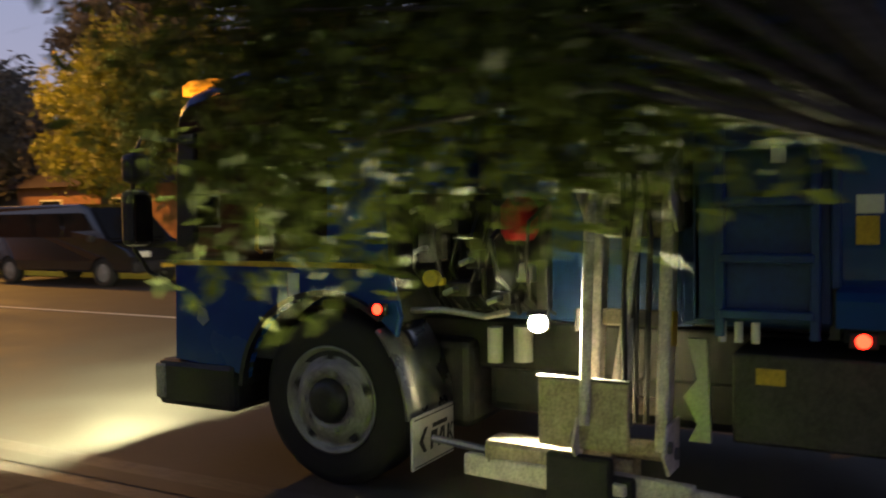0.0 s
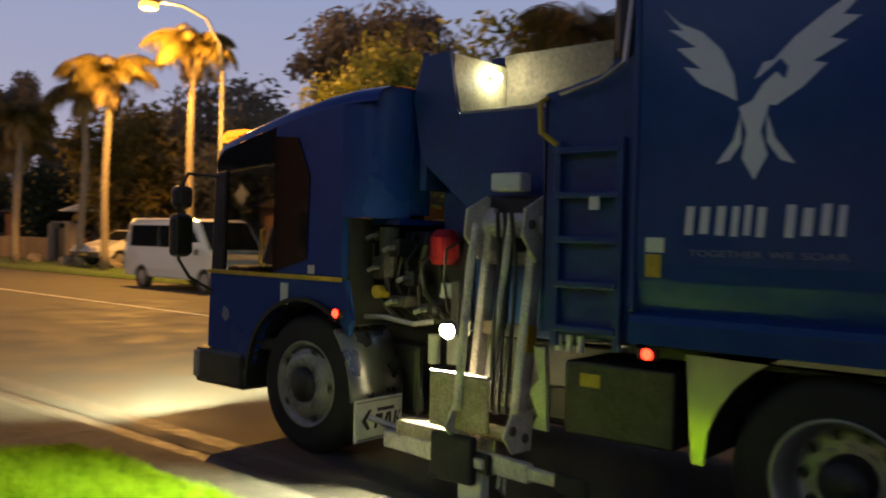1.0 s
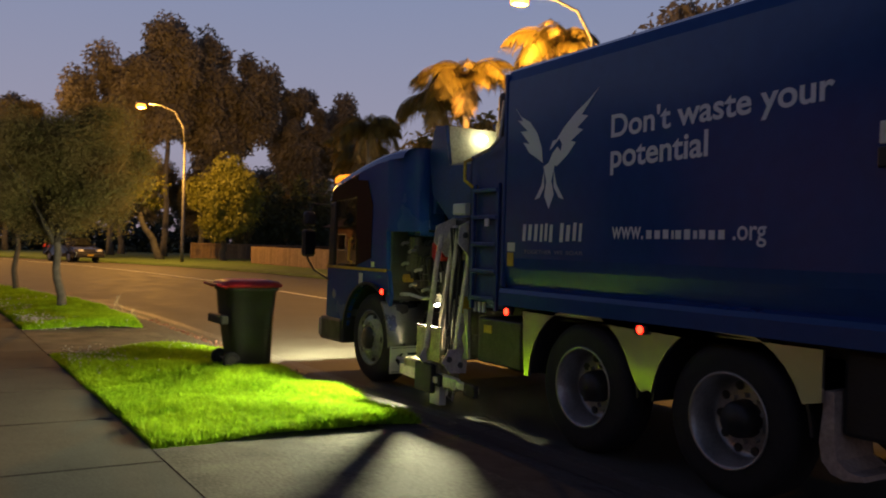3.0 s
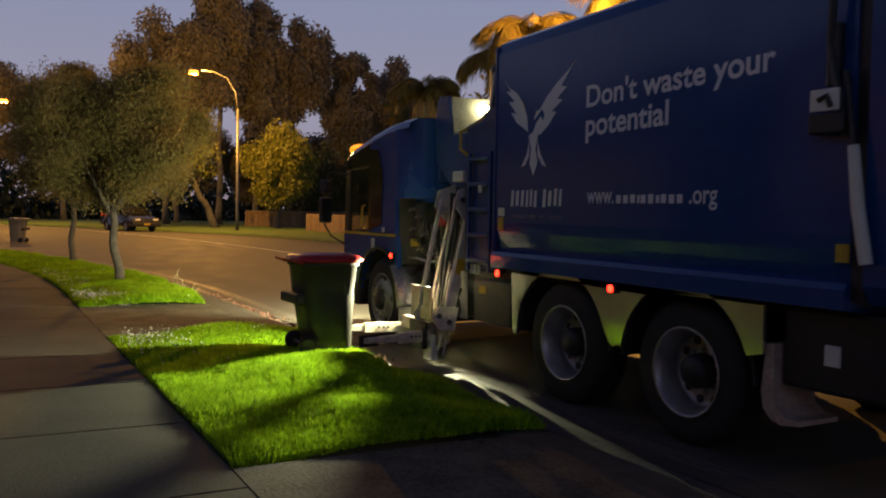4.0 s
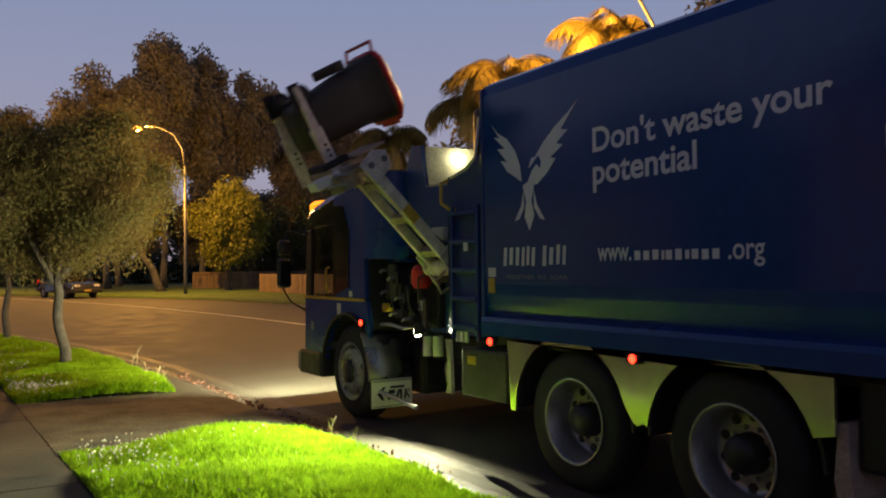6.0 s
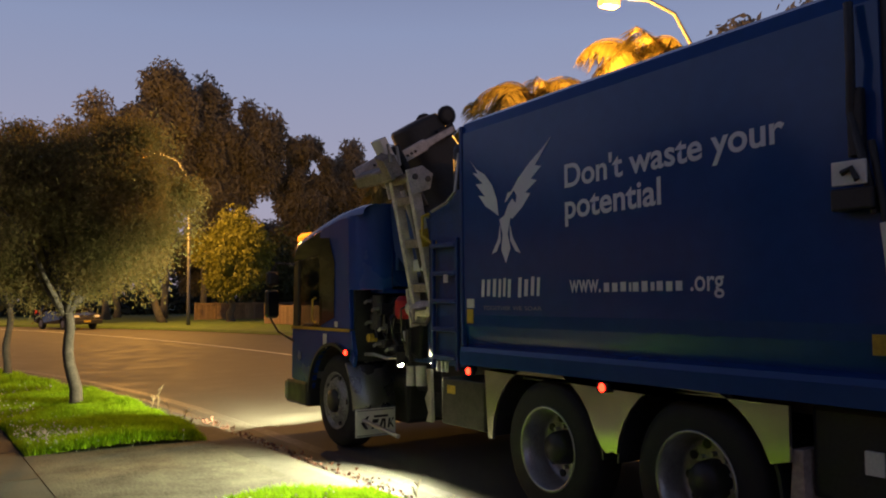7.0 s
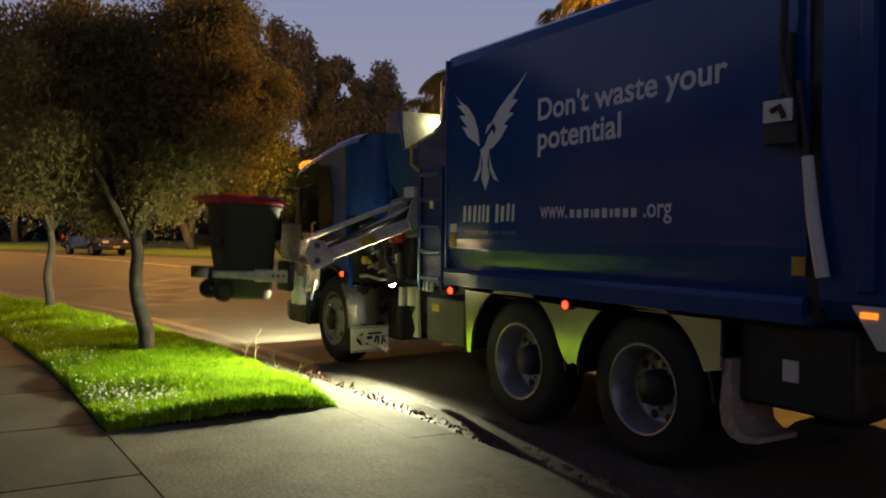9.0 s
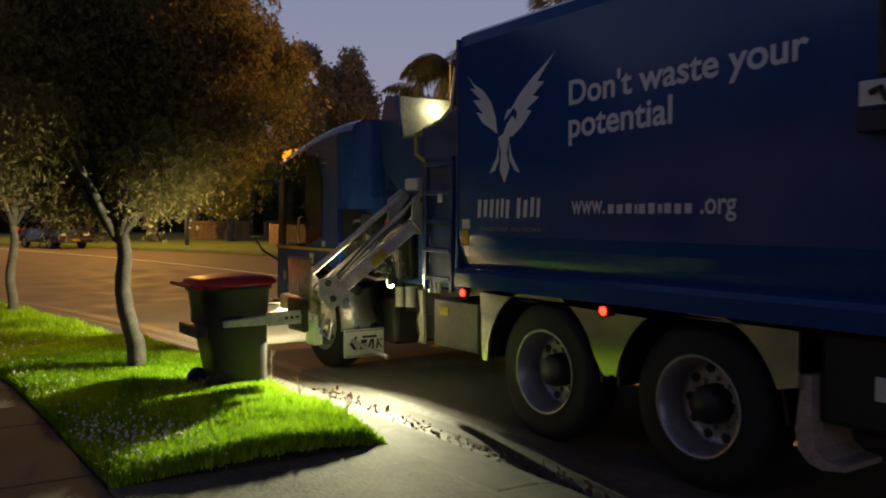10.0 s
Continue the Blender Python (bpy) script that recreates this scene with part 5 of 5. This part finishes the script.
# ---- street lamps ----
def make_lamp(x, y, h, hx, hy, hz):
    t = thing("street_lamp", "tall galvanised street lamp with an orange sodium head", "street lamp", pose(x, y, 0.15), "street lamps")
    d = Vector((hx - x, hy - y, 0))
    part("pole", rod([(0, 0, -0.1), (0, 0, 0.8), (0, 0, h * 0.78)], 0.08, 12, radii=[0.11, 0.10, 0.07]), M_POLE, t, "", True)
    pts = [(0, 0, h * 0.78), (d.x * 0.05, d.y * 0.05, h * 0.88), (d.x * 0.25, d.y * 0.25, h * 0.97), (d.x * 0.55, d.y * 0.55, h), (d.x * 0.86, d.y * 0.86, h)]
    part("arm", rod(pts, 0.045, 10, radii=[0.07, 0.055, 0.045, 0.04, 0.04]), M_POLE, t, "", True)
    u = d.normalized()
    rot = Matrix.Translation((d.x, d.y, h)) @ Matrix.Rotation(math.atan2(u.y, u.x), 4, "Z")
    head = part("lamp_head", box(-0.42, 0.28, -0.13, 0.13, -0.06, 0.08, 0.04, rot), M_POLE, t, "grey lamp head")
    part("diffuser", box(-0.28, 0.26, -0.18, 0.18, -0.32, -0.05, 0.125, rot), G_SODIUM, head, "glowing orange diffuser")
    return t


make_lamp(13.4, 12.8, 9.0, 10.9, 13.4, 9.0)
make_lamp(9.6, 45.3, 9.4, 6.9, 45.0, 9.4)
make_lamp(-4.9, 62.5, 8.8, -2.5, 62.0, 8.8)
# post added out of view to carry the rear fill
make_lamp(13.2, -24.0, 8.6, 10.6, -24.0, 8.6)


# ---- parked vehicles ----
def make_vehicle(name, label, paint, m, length, height, width, box_like):
    """A parked vehicle that points along +y, from its own profile."""
    t = thing(name, label, "van" if box_like else "car", m)
    hw, L, H = width / 2, length / 2, height
    if box_like:
        prof = [(-L, 0.35), (-L, H * 0.55), (-L + 0.08, H - 0.12), (-L + 0.3, H), (L - 1.75, H), (L - 1.45, H - 0.08), (L - 0.85, H * 0.55), (L - 0.15, H * 0.46), (L, H * 0.38), (L, 0.35)]
    else:
        prof = [(-L, 0.4), (-L, 0.85), (-L + 0.25, 0.98), (-L + 0.9, H - 0.05), (-L + 1.5, H), (L - 2.0, H), (L - 1.2, 1.0), (L - 0.2, 0.82), (L, 0.62), (L, 0.35)]
    low = [(y, z) for y, z in prof]
    wy = (-L + 0.9, L - 0.95)
    out = low + arc(wy[1], 0.33, 0.40, 0, 180, 8) + arc(wy[0], 0.33, 0.40, 0, 180, 8)
    bm = prism(out, -hw, hw, 0.05)
    for v in bm.verts:
        if v.co.z > H * 0.58:
            v.co.x *= 0.88 if box_like else 0.78
    body = part("body", bm, paint, t, "", False)
    for s in (-1, 1):
        x = s * (hw * 0.955 if box_like else hw * 0.90)
        if box_like:
            panes = [[(-L + 0.25, H * 0.60), (-L + 0.3, H - 0.2), (-0.75, H - 0.2), (-0.75, H * 0.60)], [(-0.68, H * 0.60), (-0.68, H - 0.2), (0.25, H - 0.2), (0.25, H * 0.60)], [(0.32, H * 0.60), (0.32, H - 0.2), (L - 1.62, H - 0.2), (L - 1.05, H * 0.60)]]
        else:
            panes = [[(-L + 0.85, 1.02), (-L + 1.25, H - 0.1), (-0.15, H - 0.1), (-0.15, 1.0)], [(-0.08, 1.0), (-0.08, H - 0.1), (L - 2.05, H - 0.1), (L - 1.35, 1.0)]]
        for pn in panes:
            part("window", prism(pn, x - 0.012, x + 0.012) if box_like else prism(pn, x * 0.93 - 0.06, x * 0.93 + 0.06), M_CAR_GLASS, t)
        part("mirror", box(x + s * 0.02 - 0.07, x + s * 0.02 + 0.07, L - 1.35, L - 1.22, 1.0, 1.16, 0.03), M_BLACK, t)
        part("headlight", box(s * hw * 0.62 - 0.16, s * hw * 0.62 + 0.16, L - 0.10, L + 0.012, 0.66, 0.80, 0.03), M_WHITE, t)
        part("tail_light", box(s * hw * 0.86 - 0.07, s * hw * 0.86 + 0.07, -L - 0.012, -L + 0.05, 0.75, 1.05, 0.02), M_LID, t)
        for y in wy:
            w = part("wheel", lathe([(s * a, r) for a, r in ((-0.2, 0.2), (-0.2, 0.31), (-0.02, 0.325), (0.0, 0.30), (0.0, 0.21), (-0.03, 0.20))], 24, m=Matrix.Translation((s * hw * 0.985, y, 0.325))), M_RUBBER, t, "", True)
            part("hubcap", lathe([(s * -0.02, 0.21), (s * 0.0, 0.12), (s * 0.0, 0.0)], 16, m=Matrix.Translation((s * hw * 0.985, y, 0.325))), M_RIM_OLD, w, "", True)
    scr = [(L - 1.44, H - 0.10), (L - 0.88, H * 0.57)] if box_like else [(L - 1.95, H - 0.06), (L - 1.25, 1.03)]
    bm = bmesh.new()
    (ya, za), (yb, zb) = scr
    k = 0.80 if box_like else 0.70
    bm.faces.new([bm.verts.new(v) for v in ((-hw * k, ya + 0.02, za + 0.02), (hw * k, ya + 0.02, za + 0.02), (hw * (k + 0.06), yb + 0.03, zb + 0.03), (-hw * (k + 0.06), yb + 0.03, zb + 0.03))])
    part("windscreen", bm, M_CAR_GLASS, t)
    part("bumper", box(-hw * 0.97, hw * 0.97, L - 0.12, L + 0.06, 0.33, 0.58, 0.05), M_BLACK, t)
    part("number_plate", box(-0.19, 0.19, L + 0.06, L + 0.068, 0.42, 0.52), M_YELLOW, t, "plain yellow plate")
    return t


make_vehicle("delivery_van", "white panel van parked at the far kerb", M_WHITE_CAR, pose(9.85, 8.55, 0.0, 0, 0, 180), 4.9, 1.98, 1.9, True)
make_vehicle("passenger_van", "black people carrier parked at the far kerb", M_BLACK_CAR, pose(9.85, 2.05, 0.0, 0, 0, 180), 5.1, 1.85, 1.9, True)
make_vehicle("sedan", "black sedan parked on the bend", M_BLACK_CAR, pose(4.0, 49.0, 0.0, 0, 0, 196), 4.5, 1.45, 1.8, False)
make_vehicle("sedan", "pale sedan parked in a drive", M_WHITE_CAR, pose(14.5, 20.5, 0.2, 0, 0, 100), 4.4, 1.45, 1.8, False)


# ---- houses, fences, street furniture ----
def make_house(x, y, sx, sy, wall_h, ridge, rz, label, wall):
    t = thing("house", label, "house", pose(x, y, 0.2, 0, 0, rz))
    part("wall", box(-sx / 2, sx / 2, -sy / 2, sy / 2, -0.2, wall_h, 0.02), wall, t)
    bm = bmesh.new()
    ex, ey = sx / 2 + 0.5, sy / 2 + 0.5
    v = [bm.verts.new(p) for p in ((-ex, -ey, wall_h - 0.1), (ex, -ey, wall_h - 0.1), (ex, ey, wall_h - 0.1), (-ex, ey, wall_h - 0.1), (0, -ey + sx * 0.35, ridge), (0, ey - sx * 0.35, ridge))]
    for f in ((0, 1, 4), (1, 2, 5, 4), (2, 3, 5), (3, 0, 4, 5), (3, 2, 1, 0)):
        bm.faces.new([v[i] for i in f])
    part("roof", bm, M_ROOF, t, "dark tiled hip roof")
    for k in range(3):
        yy = -sy / 2 + sy * (k + 0.5) / 3
        for s in (-1, 1):
            wf = part("window", box(s * sx / 2 - 0.04, s * sx / 2 + 0.04, yy - 0.7, yy + 0.7, 0.9, 2.1, 0.01), M_WHITE, t)
            part("pane", box(s * sx / 2 - 0.05, s * sx / 2 + 0.05, yy - 0.62, yy + 0.62, 0.97, 2.03), M_CAR_GLASS, wf)
    part("gutter", box(-ex, ex, -ey - 0.06, -ey + 0.02, wall_h - 0.16, wall_h - 0.06), M_WHITE, t)
    return t


make_house(24, 12, 9, 13, 2.7, 5.0, 0, "low brick house with a dark hip roof", M_BRICK)
make_house(25, 29, 9, 12, 2.7, 5.2, 0, "rendered house behind dark garden trees", M_WALL)
make_house(24, -8, 9, 12, 2.7, 5.0, 0, "low rendered house across the road", M_WALL)
make_house(27, 46, 9, 12, 2.7, 5.0, 0, "low brick house by the bend", M_BRICK)
# unseen row added west of the path, keeps low sky off the truck
for i, yy in enumerate((-26, -9, 1.5, 14.5, 30)):
    make_house(-15.5, yy, 10, 9.5, 3.4 if i % 2 else 4.6, 6.4 if i % 2 else 8.0, 0, "unseen dark house front added behind the footpath to block sky light", M_WALL if i % 2 else M_BRICK)


def make_fence(x0, y0, x1, y1, h, n, label, solid):
    t = thing("fence", label, "fence", pose(x0, y0, 0.2))
    d = Vector((x1 - x0, y1 - y0, 0))
    u = d.normalized()
    turn = Matrix.Rotation(math.atan2(u.y, u.x), 4, "Z")
    for k in range(n + 1):
        part("post", box(d.length * k / n - 0.07, d.length * k / n + 0.07, -0.07, 0.07, -0.1, h + 0.08, 0.01, turn), M_TIMBER, t)
    for z in ((0.15, h - 0.12) if not solid else (h - 0.06,)):
        part("rail", box(0, d.length, -0.04, 0.04, z, z + 0.10, 0.01, turn), M_TIMBER, t)
    if solid:
        m = int(d.length / 0.16)
        for k in range(m):
            part("paling", box(d.length * k / m + 0.01, d.length * (k + 1) / m - 0.01, 0.045, 0.065, 0.02, h - 0.03, 0.0, turn), M_TIMBER, t)
    return t


make_fence(13.0, 55.5, 25.0, 54.5, 1.1, 9, "low timber paling fence lit orange", True)
make_fence(14.2, 27.0, 13.6, 44.0, 1.0, 9, "low timber paling fence along the garden", True)
gate = thing("driveway_gate", "dark metal gate between two pale posts", "gate", pose(14.2, 26.6, 0.2))
for yy in (-1.5, 0.15):
    part("gate_post", box(-0.18, 0.18, yy - 0.18, yy + 0.18, -0.1, 1.7, 0.02), M_WALL, gate)
part("gate_leaf", box(-0.03, 0.03, -1.3, -0.05, 0.1, 1.5, 0.01), M_BLACK, gate)
part("gate_beam", box(-0.1, 0.1, -1.5, 0.15, 1.7, 1.8, 0.01), M_WALL, gate)
sh = thing("garden_umbrella", "pale garden umbrella behind the fence", "umbrella", pose(16.0, 27.5, 0.2))
part("mast", rod([(0, 0, 0), (0, 0, 2.6)], 0.03, 8), M_POLE, sh)
part("canopy", lathe([(2.75, 0.0), (2.65, 0.35), (2.35, 1.1), (2.3, 1.1), (2.6, 0.3)], 10, m=Matrix.Rotation(radians(-90), 4, "Y")), M_WHITE, sh)
sg = thing("road_sign", "grey diamond road sign on a thin post", "road sign", pose(12.2, 9.9, 0.2))
part("post", rod([(0, 0, -0.1), (0, 0, 2.9)], 0.03, 8), M_POLE, sg)
part("face", box(-0.02, 0.0, -0.24, 0.24, -0.24, 0.24, 0.006, Matrix.Translation((-0.04, 0, 2.62)) @ Matrix.Rotation(radians(45), 4, "X")), M_SIGN_Y, sg)
for i, (lx, ly) in enumerate([(13.0, 19.2), (12.8, 22.5), (13.2, 15.8), (13.0, 26.0)]):
    rk = thing("garden_boulder", "rough garden boulder on the far verge", "boulder", pose(lx, ly, 0.2, 0, 0, 37 * i), "garden boulders")
    bm = bmesh.new()
    bmesh.ops.create_icosphere(bm, subdivisions=2, radius=0.45)
    for v in bm.verts:
        v.co *= 0.8 + 0.5 * noise.noise(v.co * 2 + Vector((i * 5, 0, 0)))
        v.co.z = v.co.z * 0.7 + 0.1
    part("stone", bm, M_WALL, rk)


# ---- far woods that close the view ----
rng = np.random.default_rng(91)
pts = []
for k in range(150):
    a = radians(rng.uniform(-75, 100))
    r = rng.uniform(88, 112)
    c = np.array((r * math.sin(a), r * math.cos(a), rng.uniform(1.0, 4.5)))
    pts.append(c + rng.uniform(-1, 1, (260, 3)) * np.array((5.0, 5.0, 3.2)))
for k in range(110):
    a = radians(-80 + 1.7 * k)
    pts.append(np.array((104 * math.sin(a), 104 * math.cos(a), 1.2)) + rng.uniform(-1, 1, (200, 3)) * np.array((4.0, 4.0, 1.6)))
tagged(leaf_cloud("far_woods", np.concatenate(pts), M_HEDGE, None, rng, 0.5, 2.0, 0.2), "dark woods along the skyline", "woods", "", "stuff")


# ---- movement ----
def motions():
    times = [round(0.1 * k, 1) for k in range(101)]
    walk(truck, [(t, pose(0, travel(t), 0)) for t in times])
    for w in wheels:
        x, y, z = w.location
        walk(w, [(t, pose(x, y, z, math.degrees(-(travel(t) - travel(0)) / 0.5))) for t in times])
    # arm angle above level, by time
    lift = [(0, -82), (3.4, -82), (3.8, -80), (4.0, -77), (4.2, -69), (4.5, -57), (5.0, -37), (5.25, -18), (5.5, 2), (5.8, 30), (6.0, 45), (6.2, 58), (6.6, 72), (7.0, 78), (7.5, 78), (7.8, 68), (8.0, 57), (8.2, 43), (8.5, 18), (8.8, -5), (9.0, -19), (9.3, -30), (9.6, -36), (9.8, -37), (10, -36)]
    # place of the bin's foot in the truck's space and its tilt
    carry = [(4.2, -1.12, 0.15, 0), (4.5, -1.15, 0.16, 0), (4.8, -1.29, 0.27, -2), (5, -1.39, 0.44, -2), (5.25, -1.47, 0.88, 1), (5.5, -1.47, 1.39, 7), (5.8, -1.34, 2.28, 38), (6, -1.10, 2.84, 62), (6.2, -0.77, 3.17, 80), (6.6, -0.08, 3.40, 118), (7, 0.33, 3.39, 150), (7.3, 0.41, 3.34, 156), (7.5, 0.39, 3.36, 154), (7.8, -0.13, 3.42, 122), (8, -0.54, 3.24, 97), (8.2, -1.02, 2.81, 70), (8.5, -1.47, 1.91, 34), (8.8, -1.53, 1.21, 9), (9, -1.47, 0.87, 3), (9.3, -1.37, 0.52, 0), (9.6, -1.33, 0.38, 0), (9.8, -1.39, 0.16, -2), (10, -1.42, 0.14, -2)]
    
    def drop(a):
        """The linkage sinks a little as the arm comes upright."""
        return 0.16 * max(0.0, math.sin(radians(a))) ** 3
    walk(arm, [(t, pose(PIVOT[0], PIVOT[1], PIVOT[2] - drop(a), 0, a, 0)) for t, a in lift])

    def wrist(t):
        for (a, p), (b, q) in zip(lift, lift[1:]):
            if a <= t <= b:
                deg = p + (q - p) * (t - a) / (b - a)
        g = radians(deg)
        return PIVOT[0] - ARM * math.cos(g), PIVOT[2] - drop(deg) + ARM * math.sin(g)
    tilt = [(0, 0), (4.2, 0)] + [(t, a) for t, x, z, a in carry]

    def tilt_at(t):
        for (a, p), (b, q) in zip(tilt, tilt[1:]):
            if a <= t <= b and b > a:
                return p + (q - p) * (t - a) / (b - a)
        return tilt[-1][1]
    held = sorted({t for t, _ in lift} | {t for t, *_ in carry})
    walk(grabber, [(t, pose(wrist(t)[0], HEAD_Y, wrist(t)[1], 0, tilt_at(t), 0)) for t in held])
    for fg, sg in zip(fingers, (1, -1)):
        x, y, z = fg.location
        walk(fg, [(t, pose(x, y, z, 0, 0, a if t < 3.6 else sg * a)) for t, a in ((0, 84), (3.0, 84), (3.75, 10), (4.1, 9), (4.35, -2), (9.8, -2), (10, 2))])
    # the bin stands, is carried by the truck, and stands again
    rest_y = travel(4.3) + 2.31
    rows = [(0, pose(-1.12, rest_y, 0.135)), (3.9, pose(-1.12, rest_y, 0.135))]
    rows += [(t, pose(x, travel(t) + 2.31, z, 0, a, 0)) for t, x, z, a in carry]
    walk(bin_a, rows)


motions()
